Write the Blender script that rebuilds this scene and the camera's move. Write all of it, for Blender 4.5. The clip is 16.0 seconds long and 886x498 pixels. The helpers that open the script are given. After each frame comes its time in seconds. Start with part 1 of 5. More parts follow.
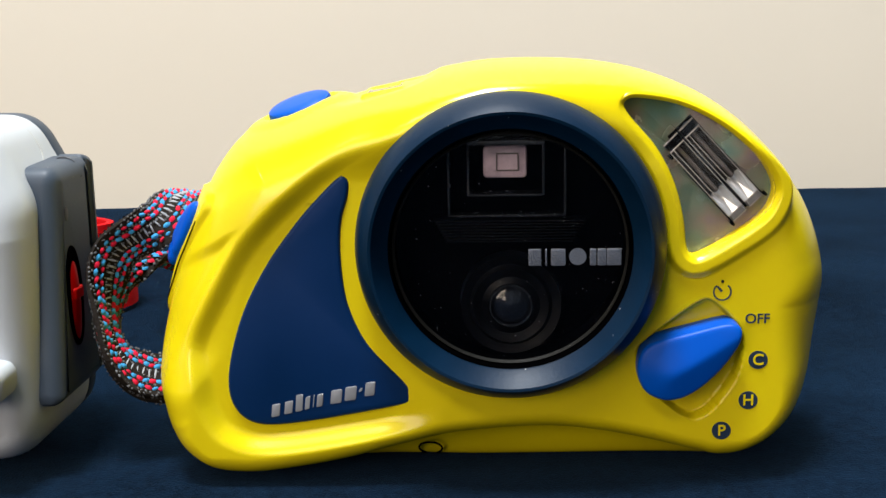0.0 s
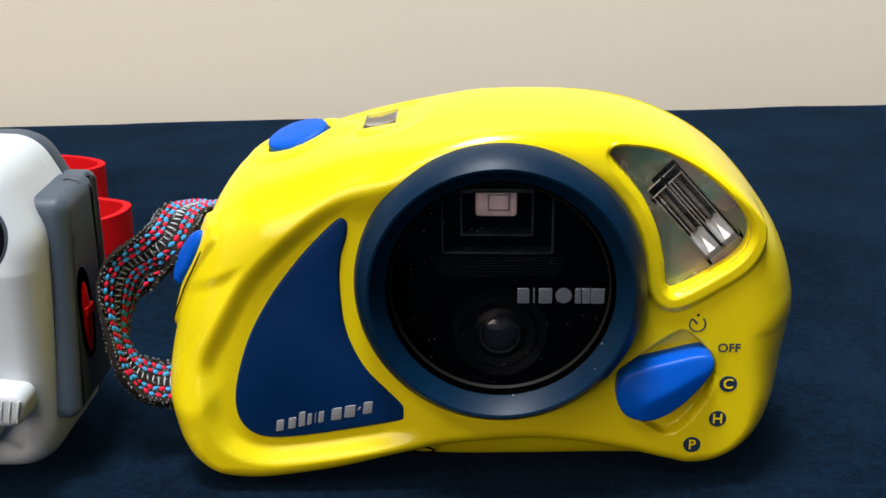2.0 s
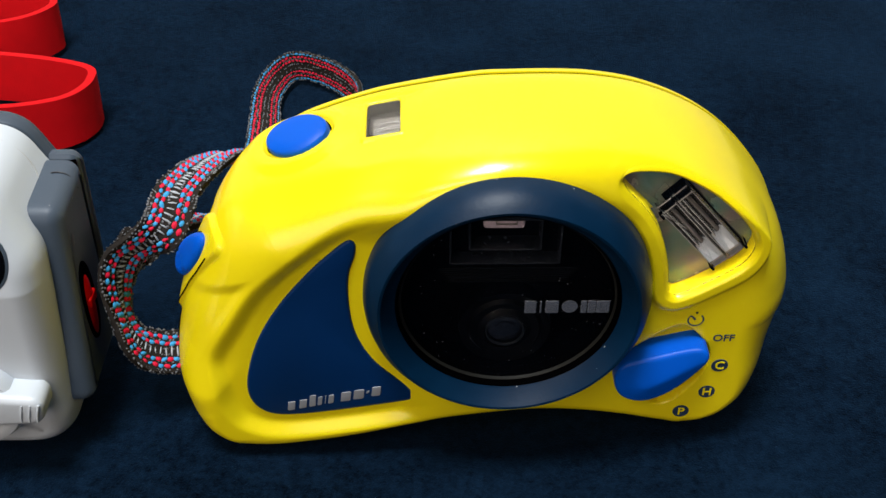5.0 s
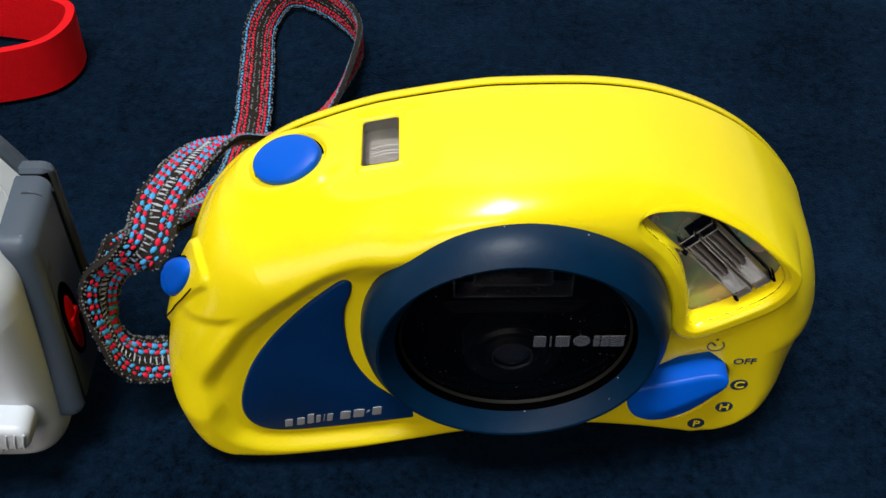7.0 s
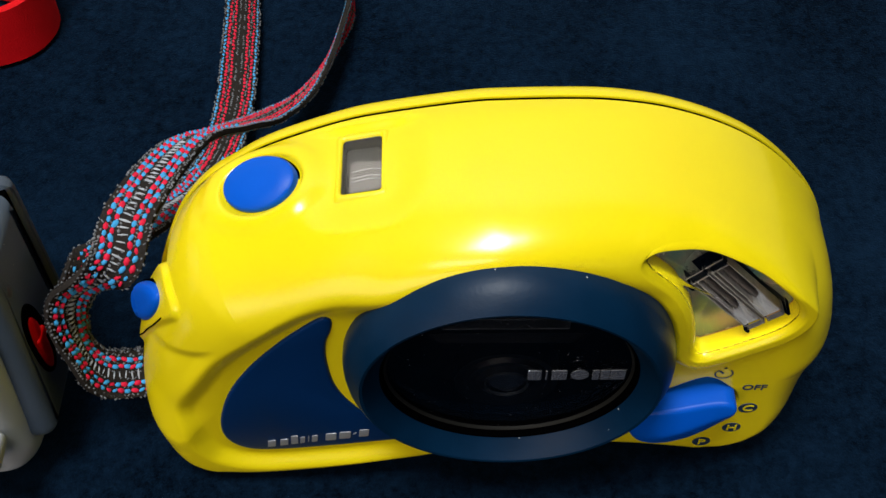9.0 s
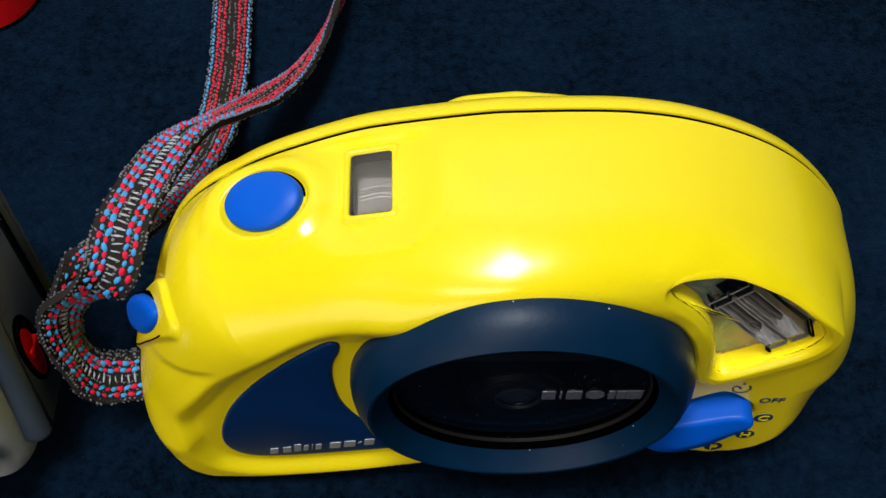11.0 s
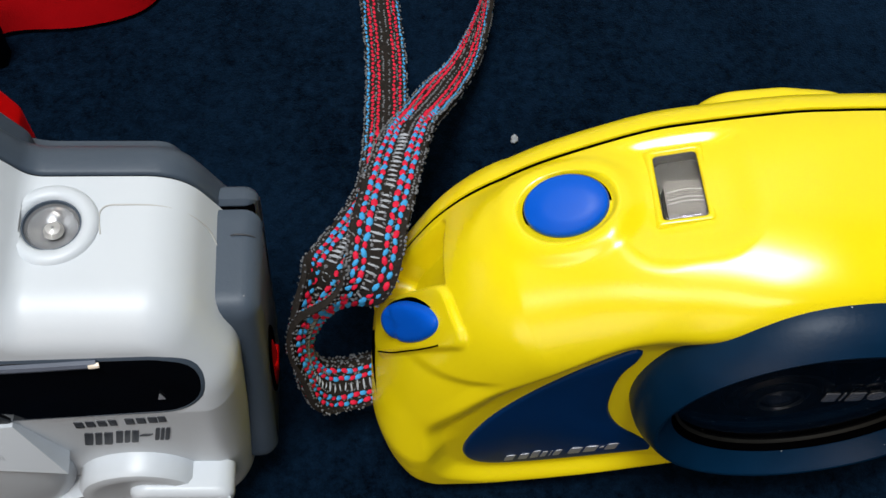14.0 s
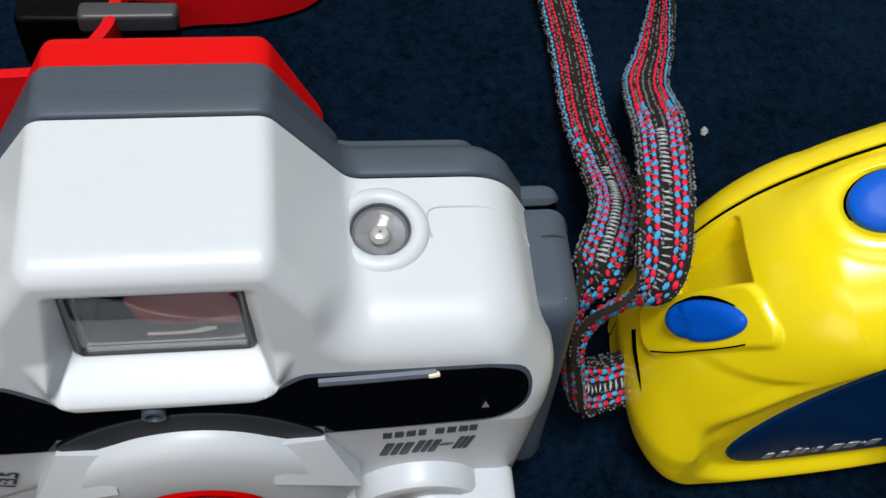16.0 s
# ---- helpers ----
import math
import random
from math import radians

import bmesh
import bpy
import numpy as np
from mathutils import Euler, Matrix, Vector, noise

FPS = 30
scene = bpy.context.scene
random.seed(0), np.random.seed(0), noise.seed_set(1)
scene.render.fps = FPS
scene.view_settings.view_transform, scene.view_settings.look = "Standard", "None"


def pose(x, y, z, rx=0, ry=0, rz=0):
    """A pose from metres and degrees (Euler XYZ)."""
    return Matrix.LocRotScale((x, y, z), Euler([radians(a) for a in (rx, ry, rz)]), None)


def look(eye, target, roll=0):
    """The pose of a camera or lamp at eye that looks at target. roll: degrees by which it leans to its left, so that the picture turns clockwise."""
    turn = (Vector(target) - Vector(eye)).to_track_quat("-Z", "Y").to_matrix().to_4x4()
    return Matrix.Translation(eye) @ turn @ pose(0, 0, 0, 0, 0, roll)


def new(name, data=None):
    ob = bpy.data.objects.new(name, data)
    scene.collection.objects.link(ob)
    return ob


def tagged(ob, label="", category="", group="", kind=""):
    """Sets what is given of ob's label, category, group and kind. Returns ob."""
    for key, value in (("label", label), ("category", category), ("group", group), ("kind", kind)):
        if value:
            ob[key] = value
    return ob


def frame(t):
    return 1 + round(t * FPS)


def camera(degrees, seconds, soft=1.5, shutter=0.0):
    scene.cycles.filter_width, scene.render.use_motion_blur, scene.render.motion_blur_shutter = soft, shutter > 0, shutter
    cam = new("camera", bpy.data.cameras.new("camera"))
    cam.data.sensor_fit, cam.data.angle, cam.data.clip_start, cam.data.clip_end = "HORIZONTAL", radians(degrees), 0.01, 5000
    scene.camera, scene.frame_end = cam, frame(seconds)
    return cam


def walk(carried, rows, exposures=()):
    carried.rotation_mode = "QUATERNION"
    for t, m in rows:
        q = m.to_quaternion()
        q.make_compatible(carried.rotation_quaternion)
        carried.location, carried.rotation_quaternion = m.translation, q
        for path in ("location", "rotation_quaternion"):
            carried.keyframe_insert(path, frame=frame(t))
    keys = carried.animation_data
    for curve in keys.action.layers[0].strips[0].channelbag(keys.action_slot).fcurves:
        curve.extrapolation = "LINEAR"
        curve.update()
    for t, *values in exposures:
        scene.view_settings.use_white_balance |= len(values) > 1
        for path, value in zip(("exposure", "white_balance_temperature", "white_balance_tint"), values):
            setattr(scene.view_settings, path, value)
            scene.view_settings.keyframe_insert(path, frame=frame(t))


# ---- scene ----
SOFT = 1.5
EXPOSURES = [(0.0, 0.90), (1.0, 0.82), (2.5, 0.66), (4.0, 0.50), (6.5, 0.36), (9.0, 0.09), (11.5, 0.06), (13.0, 0.03), (14.5, 0.02), (16.0, 0.04)]
cam = camera(42.93, 16.0, soft=SOFT)
# seconds, eye x y z, yaw, pitch, roll
ROWS = [
    (0, 0.00249, -0.18997, 0.08580, 3.471, -12.253, -1.267),
    (0.5, 0.00223, -0.19026, 0.09595, 3.222, -14.096, -1.120),
    (1, 0.00189, -0.19142, 0.10512, 2.972, -15.877, -1.019),
    (1.5, 0.00186, -0.19152, 0.11401, 2.895, -17.999, -0.904),
    (2, 0.00022, -0.19082, 0.12376, 2.428, -20.547, -0.731),
    (2.5, -0.00408, -0.18915, 0.13476, 1.269, -23.479, -0.370),
    (3, -0.00686, -0.18496, 0.14795, 0.478, -27.146, -0.074),
    (3.5, -0.00994, -0.18049, 0.15797, -0.385, -30.044, 0.173),
    (4, -0.01254, -0.17391, 0.16708, -1.081, -32.941, 0.361),
    (6.5, -0.01168, -0.12661, 0.20102, -0.584, -46.896, -0.004),
    (7, -0.01066, -0.11782, 0.20209, -0.253, -48.565, -0.271),
    (7.5, -0.00842, -0.10932, 0.20291, 0.596, -50.195, -0.915),
    (8, -0.00721, -0.09908, 0.20588, 1.060, -52.623, -1.216),
    (8.5, -0.00602, -0.09537, 0.20435, 1.339, -53.063, -1.582),
    (9, -0.00652, -0.09057, 0.20500, 0.828, -54.142, -1.147),
    (11.5, -0.01533, -0.06950, 0.20778, -2.217, -59.127, 1.716),
    (12, -0.02545, -0.06802, 0.20655, -4.567, -59.217, 3.796),
    (12.5, -0.03573, -0.06668, 0.20605, -6.972, -59.451, 5.621),
    (13, -0.04747, -0.06533, 0.20533, -9.019, -59.583, 7.393),
    (13.5, -0.05587, -0.06402, 0.20340, -8.283, -59.675, 6.386),
    (14, -0.06773, -0.06322, 0.20291, -9.335, -59.681, 6.945),
    (14.5, -0.08065, -0.06143, 0.20270, -10.690, -59.988, 7.749),
    (15, -0.09272, -0.05980, 0.20081, -11.140, -59.975, 7.765),
    (15.5, -0.10447, -0.05881, 0.19808, -11.456, -59.677, 7.718),
    (16, -0.11974, -0.05562, 0.19552, -14.486, -59.770, 10.356),
]
walk(cam, [(t, pose(x, y, z, 0, 0, yaw) @ pose(0, 0, 0, 90 + pitch, 0, 0) @ pose(0, 0, 0, 0, 0, roll)) for t, x, y, z, yaw, pitch, roll in ROWS], EXPOSURES)

# ---------------------------------------------------------------- light
world = bpy.data.worlds.new("room_light")
scene.world = world
world.use_nodes = True
world.node_tree.nodes["Background"].inputs[0].default_value = (0.80, 0.86, 1.0, 1)
world.node_tree.nodes["Background"].inputs[1].default_value = 0.018


def area_lamp(eye, target, sx, sy, watts, colour):
    data = bpy.data.lights.new("area_light", "AREA")
    data.shape, data.size, data.size_y, data.energy, data.color = "RECTANGLE", sx, sy, watts, colour
    ob = new("area_light", data)
    ob.matrix_world = look(eye, target)
    return ob


# ceiling lamp overhead, slightly left
area_lamp((-0.20, -0.24, 1.67), (0, 0.05, 0), 0.38, 0.50, 28.0, (0.93, 0.97, 1.0))
# front fill lamp, added without a known source
area_lamp((-0.62, -1.20, 1.67), (-0.4, -0.8, 0), 0.9, 0.3, 7.5, (1.0, 0.92, 0.84))


def front_fill(eye, target, sx, sy, watts):
    """Warm fill added from behind the camera, set in the south wall's opening."""
    ob = area_lamp(eye, target, sx, sy, watts, (1.0, 0.83, 0.68))
    ob.name = "front_fill_light"


front_fill((-1.33, -2.32, 0.95), (-0.50, 0.05, 0.60), 1.42, 1.35, 17.0)

# ---------------------------------------------------------------- tools


def smooth(a, b, x):
    t = np.clip((np.asarray(x, float) - a) / (b - a), 0, 1)
    return t * t * (3 - 2 * t)


def to_mesh(verts, faces, angle=35.0):
    me = bpy.data.meshes.new("mesh")
    me.from_pydata([tuple(map(float, v)) for v in verts], [], [tuple(map(int, f)) for f in faces])
    me.update()
    bm = bmesh.new()
    bm.from_mesh(me)
    bmesh.ops.recalc_face_normals(bm, faces=bm.faces)
    bm.to_mesh(me)
    bm.free()
    me.polygons.foreach_set("use_smooth", [True] * len(me.polygons))
    me.set_sharp_from_angle(angle=radians(angle))
    return me


def fast_mesh(verts, faces):
    me = bpy.data.meshes.new("mesh")
    me.from_pydata([tuple(map(float, v)) for v in verts], [], faces)
    me.polygons.foreach_set("use_smooth", [True] * len(me.polygons))
    me.update()
    return me


def part(name, mesh, material, parent=None, label=""):
    ob = new(name, mesh)
    if material is not None:
        mesh.materials.clear()
        mesh.materials.append(material)
    if parent is not None:
        ob.parent = parent
        ob.matrix_parent_inverse = Matrix.Translation([-v for v in BASE.get(parent.name, (0, 0, 0))])
    if label:
        ob["label"] = label
    return ob


BASE = {}  # where each thing's empty stands


def thing(name, label, category, at=(0, 0, 0), group="", kind=""):
    ob = new(name)
    ob.location = at
    ob.empty_display_size = 0.01
    BASE[ob.name] = at
    return tagged(ob, label, category, group, kind)


def loft(rings, cap0=False, cap1=False, closed=True):
    """Quads between rings of equal count."""
    n = len(rings[0])
    verts = np.concatenate([np.asarray(r, float) for r in rings])
    faces = []
    for i in range(len(rings) - 1):
        a, b = i * n, (i + 1) * n
        for j in range(n if closed else n - 1):
            k = (j + 1) % n
            faces.append((a + j, a + k, b + k, b + j))
    if cap0:
        faces.append(tuple(range(n)))
    if cap1:
        faces.append(tuple(range(len(rings) * n - n, len(rings) * n)))
    return verts, faces


def revolve(profile, n=96, centre=(0, 0, 0), cap0=False, cap1=False):
    """Turns (radius, y) pairs round an axis along y."""
    a = np.linspace(0, 2 * np.pi, n, endpoint=False)
    rings = [np.stack([centre[0] + r * np.cos(a), np.full(n, centre[1] + y), centre[2] + r * np.sin(a)], 1) for r, y in profile]
    return loft(rings, cap0, cap1)


def closed_curve(points, n):
    """A smooth closed curve through points, evenly spaced."""
    p = np.asarray(points, float)
    m, out = len(p), []
    for i in range(m):
        p0, p1, p2, p3 = p[i - 1], p[i], p[(i + 1) % m], p[(i + 2) % m]
        for t in np.linspace(0, 1, 24, endpoint=False):
            out.append(0.5 * (2 * p1 + (p2 - p0) * t + (2 * p0 - 5 * p1 + 4 * p2 - p3) * t**2 + (3 * p1 - p0 - 3 * p2 + p3) * t**3))
    return even(np.array(out), n)


def even(q, n):
    q = np.vstack([q, q[:1]])
    s = np.r_[0, np.cumsum(np.linalg.norm(np.diff(q, axis=0), axis=1))]
    w = np.linspace(0, s[-1], n, endpoint=False)
    return np.stack([np.interp(w, s, q[:, i]) for i in range(q.shape[1])], 1)


def open_curve(points, n):
    p = np.asarray(points, float)
    p = np.vstack([2 * p[0] - p[1], p, 2 * p[-1] - p[-2]])
    out = []
    for i in range(1, len(p) - 2):
        p0, p1, p2, p3 = p[i - 1], p[i], p[i + 1], p[i + 2]
        for t in np.linspace(0, 1, 24, endpoint=False):
            out.append(0.5 * (2 * p1 + (p2 - p0) * t + (2 * p0 - 5 * p1 + 4 * p2 - p3) * t**2 + (3 * p1 - p0 - 3 * p2 + p3) * t**3))
    out.append(p[-2])
    q = np.array(out)
    s = np.r_[0, np.cumsum(np.linalg.norm(np.diff(q[:, :3], axis=0), axis=1))]
    w = np.linspace(0, s[-1], n)
    return np.stack([np.interp(w, s, q[:, i]) for i in range(q.shape[1])], 1), w


def rounded_polygon(corners, radius, n):
    """A polygon with rounded corners; radius may be a list."""
    p = np.asarray(corners, float)
    m, out = len(p), []
    radii = radius if isinstance(radius, (list, tuple)) else [radius] * m
    for i in range(m):
        a, b, c, r = p[i - 1], p[i], p[(i + 1) % m], radii[i]
        u, v = (a - b) / np.linalg.norm(a - b), (c - b) / np.linalg.norm(c - b)
        half = math.acos(max(-1, min(1, float(u @ v)))) / 2
        cut = min(r / math.tan(half), 0.48 * np.linalg.norm(a - b), 0.48 * np.linalg.norm(c - b))
        s, e = b + u * cut, b + v * cut
        for t in np.linspace(0, 1, 12):
            out.append((1 - t) ** 2 * s + 2 * t * (1 - t) * b + t * t * e)
    return even(np.array(out), n)


def normals2(poly):
    d = np.roll(poly, -1, 0) - np.roll(poly, 1, 0)
    nrm = np.stack([d[:, 1], -d[:, 0]], 1)
    nrm /= np.linalg.norm(nrm, axis=1)[:, None] + 1e-12
    area = np.sum(poly[:, 0] * np.roll(poly[:, 1], -1) - np.roll(poly[:, 0], -1) * poly[:, 1])
    return nrm if area > 0 else -nrm


def signed(points, poly):
    """Distance of 2D points to a polygon's edge; negative inside."""
    q = np.asarray(points, float)
    out = np.full(len(q), 1e9)
    inside = np.zeros(len(q), bool)
    for a, b in zip(poly, np.roll(poly, -1, 0)):
        e, w = b - a, q - a
        t = np.clip((w @ e) / (e @ e + 1e-15), 0, 1)
        out = np.minimum(out, np.hypot(*(w - t[:, None] * e).T))
        cross = ((a[1] > q[:, 1]) != (b[1] > q[:, 1])) & (q[:, 0] < (b[0] - a[0]) * (q[:, 1] - a[1]) / (b[1] - a[1] + 1e-15) + a[0])
        inside ^= cross
    return np.where(inside, -out, out)


def plate(poly, front, back, bevel, lift=None, steps=4, axis="y", crown=0.0, inner=True):
    """A slab over a polygon with a rounded front edge. lift: extra offset of the front by place."""
    nrm, rings = normals2(poly), []

    def place(p, h):
        if axis == "y":
            return np.stack([p[:, 0], h, p[:, 1]], 1)
        if axis == "x":
            return np.stack([h, p[:, 0], p[:, 1]], 1)
        return np.stack([p[:, 0], p[:, 1], h], 1)

    sign = -1 if front < back else 1
    base = lambda p: lift(p) if lift else np.zeros(len(p))
    rings.append(place(poly, np.full(len(poly), back)))
    for i in range(steps + 1):
        a = i / steps * np.pi / 2
        p = poly - nrm * bevel * (1 - math.cos(a))
        rings.append(place(p, front - sign * bevel * (1 - math.sin(a)) + base(p)))
    centre = poly.mean(0)
    if (crown or lift) and inner:
        p0 = poly - nrm * bevel
        for k in (0.85, 0.6, 0.35, 0.12):
            p = centre + (p0 - centre) * k
            rings.append(place(p, front + sign * crown * (1 - k * k) + base(p)))
    return loft(rings, True, True)


def box(lo, hi, bevel=0.0006):
    x0, y0, z0 = lo
    x1, y1, z1 = hi
    poly = rounded_polygon([(x0, z0), (x1, z0), (x1, z1), (x0, z1)], bevel * 1.5, 32)
    return plate(poly, y0, y1, bevel)


def joined(pieces):
    verts, faces, k = [], [], 0
    for v, f in pieces:
        verts.append(np.asarray(v))
        faces += [tuple(i + k for i in q) for q in f]
        k += len(v)
    return np.concatenate(verts), faces


def cord(points, radius, n=40, sides=8):
    """A thin round cord through points."""
    q, _ = open_curve(points, n)
    tan = np.gradient(q, axis=0)
    tan /= np.linalg.norm(tan, axis=1)[:, None]
    ref = np.array((0.3, 0.2, 1.0)) if abs(tan[:, 2]).max() < 0.9 else np.array((1.0, 0.25, 0.1))
    u = np.cross(tan, ref)
    u /= np.linalg.norm(u, axis=1)[:, None]
    v = np.cross(tan, u)
    a = np.linspace(0, 2 * np.pi, sides, endpoint=False)
    return loft([q[i] + radius * (np.cos(a)[:, None] * u[i] + np.sin(a)[:, None] * v[i]) for i in range(n)], True, True)


# ---------------------------------------------------------------- materials


def material(name, colour, rough=0.5, metal=0.0, bump=0.0, bump_size=400.0, vary=0.06, vary_size=60.0, spec=0.5, coat=0.0, sheen=0.0, fleck=0.0):
    m = bpy.data.materials.new(name)
    m.use_nodes = True
    t = m.node_tree
    b = t.nodes["Principled BSDF"]
    b.inputs["Roughness"].default_value, b.inputs["Metallic"].default_value = rough, metal
    b.inputs["Specular IOR Level"].default_value, b.inputs["Coat Weight"].default_value = spec, coat
    b.inputs["Sheen Weight"].default_value = sheen
    c = t.nodes.new("ShaderNodeTexCoord")
    n = t.nodes.new("ShaderNodeTexNoise")
    n.inputs["Scale"].default_value, n.inputs["Detail"].default_value = vary_size, 4
    t.links.new(c.outputs["Object"], n.inputs["Vector"])
    mix = t.nodes.new("ShaderNodeMix")
    mix.data_type = "RGBA"
    mix.inputs[6].default_value = (*[v * (1 - vary) for v in colour], 1)
    mix.inputs[7].default_value = (*[min(1, v * (1 + vary)) for v in colour], 1)
    t.links.new(n.outputs["Fac"], mix.inputs[0])
    t.links.new(mix.outputs[2], b.inputs["Base Color"])
    r = t.nodes.new("ShaderNodeMapRange")
    r.inputs[3].default_value, r.inputs[4].default_value = max(0, rough - 0.05), min(1, rough + 0.06)
    t.links.new(n.outputs["Fac"], r.inputs[0])
    t.links.new(r.outputs[0], b.inputs["Roughness"])
    if fleck:
        # scattered specks of dust
        v = t.nodes.new("ShaderNodeTexVoronoi")
        v.inputs["Scale"].default_value = 260
        t.links.new(c.outputs["Object"], v.inputs["Vector"])
        near = t.nodes.new("ShaderNodeMath")
        near.operation = "LESS_THAN"
        near.inputs[1].default_value = fleck
        t.links.new(v.outputs["Distance"], near.inputs[0])
        dust = t.nodes.new("ShaderNodeMix")
        dust.data_type = "RGBA"
        dust.inputs[7].default_value = (0.30, 0.31, 0.32, 1)
        t.links.new(near.outputs[0], dust.inputs[0])
        t.links.new(mix.outputs[2], dust.inputs[6])
        t.links.new(dust.outputs[2], b.inputs["Base Color"])
    if bump:
        f = t.nodes.new("ShaderNodeTexNoise")
        f.inputs["Scale"].default_value, f.inputs["Detail"].default_value = bump_size, 3
        t.links.new(c.outputs["Object"], f.inputs["Vector"])
        u = t.nodes.new("ShaderNodeBump")
        u.inputs["Strength"].default_value, u.inputs["Distance"].default_value = bump, 0.0003
        t.links.new(f.outputs["Fac"], u.inputs["Height"])
        t.links.new(u.outputs[0], b.inputs["Normal"])
    return m


def glass(name, colour=(1, 1, 1), rough=0.0, ior=1.45):
    m = bpy.data.materials.new(name)
    m.use_nodes = True
    b = m.node_tree.nodes["Principled BSDF"]
    b.inputs["Base Color"].default_value = (*colour, 1)
    b.inputs["Roughness"].default_value, b.inputs["IOR"].default_value = rough, ior
    b.inputs["Transmission Weight"].default_value = 1.0
    return m


YELLOW = material("yellow_plastic", (0.768, 0.620, 0.004), 0.21, bump=0.02, bump_size=900, vary=0.03)
NAVY = material("navy_plastic", (0.0003, 0.0135, 0.038), 0.40, bump=0.10, bump_size=1500, vary=0.25, vary_size=160, spec=0.17, fleck=0.040)
BLADE = material("blue_panel_plastic", (0.0003, 0.021, 0.092), 0.42, spec=0.18, bump=0.05, bump_size=1500, vary=0.1, vary_size=90)
BLUE = material("bright_blue_plastic", (0.0004, 0.080, 0.50), 0.36, spec=0.13, bump=0.05, bump_size=1200, vary=0.06)
BLACK = material("black_plastic", (0.0006, 0.0007, 0.0011), 0.38, vary=0.2, spec=0.06)
MATT = material("matt_black", (0.0006, 0.0006, 0.0008), 0.9, spec=0.0)
SILVER_INK = material("silver_ink", (0.40, 0.42, 0.46), 0.40, metal=0.5)
MARK_INK = material("dim_silver_ink", (0.50, 0.52, 0.57), 0.24, metal=0.85)
NAVY_INK = material("navy_ink", (0.01, 0.03, 0.07), 0.5)
CHROME = material("bright_reflector", (0.48, 0.49, 0.50), 0.14, metal=0.6, vary=0.25, vary_size=500)
TUBE = material("grey_brown_tube", (0.075, 0.065, 0.058), 0.12, metal=0.2, vary=0.3, vary_size=300)
DUST = material("pale_dust", (0.22, 0.23, 0.25), 0.8, vary=0.5, vary_size=900)
GLASS = glass("clear_plastic", ior=1.33)
COATED = glass("coated_clear_plastic", ior=1.2)
CREAM = material("cream_white_plastic", (0.515, 0.555, 0.600), 0.38, bump=0.03, bump_size=900, vary=0.025, vary_size=40)
GREY = material("grey_plastic", (0.050, 0.068, 0.094), 0.45, spec=0.3, fleck=0.028, bump=0.10, bump_size=1800, vary=0.06)
DARKGREY = material("dark_grey_plastic", (0.035, 0.038, 0.046), 0.4, vary=0.1)
RED = material("red_plastic", (0.58, 0.0010, 0.0016), 0.42, vary=0.05, spec=0.09)
REDBAND = material("red_webbing", (0.60, 0.002, 0.006), 0.75, spec=0.15, bump=0.5, bump_size=2500, vary=0.12, vary_size=200)
CLOTH = material("navy_velvet_cloth", (0.0012, 0.0050, 0.0120), 0.95, bump=1.0, bump_size=2200, vary=0.45, vary_size=45, spec=0.0, sheen=0.108)


def nap(m):
    """Short velvet nap: fine fibres over broad brushed patches."""
    t = m.node_tree
    c = t.nodes.new("ShaderNodeTexCoord")
    fields = []
    for size, detail, rough in ((26, 3, 0.5), (480, 6, 0.8)):
        n = t.nodes.new("ShaderNodeTexNoise")
        n.inputs["Scale"].default_value, n.inputs["Detail"].default_value, n.inputs["Roughness"].default_value = size, detail, rough
        t.links.new(c.outputs["Object"], n.inputs["Vector"])
        fields.append(n)
    add = t.nodes.new("ShaderNodeMath")
    add.operation = "MULTIPLY_ADD"
    add.inputs[1].default_value = 0.32
    half = t.nodes.new("ShaderNodeMath")
    half.operation = "MULTIPLY"
    half.inputs[1].default_value = 0.68
    t.links.new(fields[1].outputs["Fac"], half.inputs[0])
    t.links.new(fields[0].outputs["Fac"], add.inputs[0])
    t.links.new(half.outputs[0], add.inputs[2])
    r = t.nodes.new("ShaderNodeValToRGB")
    a, b = r.color_ramp.elements
    a.position, a.color, b.position, b.color = 0.38, (0.0002, 0.0008, 0.0022, 1), 0.62, (0.0029, 0.0102, 0.0240, 1)
    t.links.new(add.outputs[0], r.inputs["Fac"])
    t.links.new(r.outputs["Color"], t.nodes["Principled BSDF"].inputs["Base Color"])


nap(CLOTH)
CLOTH.node_tree.nodes["Principled BSDF"].inputs["Sheen Tint"].default_value = (0.26, 0.52, 1.0, 1)
WALL = material("cream_wall_paint", (0.77, 0.718, 0.615), 0.85, bump=0.1, bump_size=60, vary=0.02, vary_size=6)
# unseen room surfaces, toned to set bounce and reflections
SHADE = material("blue_grey_unseen_wall", (0.34, 0.42, 0.54), 0.85, bump=0.1, bump_size=60, vary=0.04, vary_size=6)
DUSK = material("dark_unseen_surface", (0.035, 0.038, 0.048), 0.9, vary=0.2, vary_size=6)
CEILING = material("grey_unseen_ceiling", (0.20, 0.20, 0.20), 0.9, bump=0.1, bump_size=60, vary=0.02, vary_size=6)
TABLE = material("table_wood", (0.2, 0.12, 0.06), 0.5)

# ---------------------------------------------------------------- setting


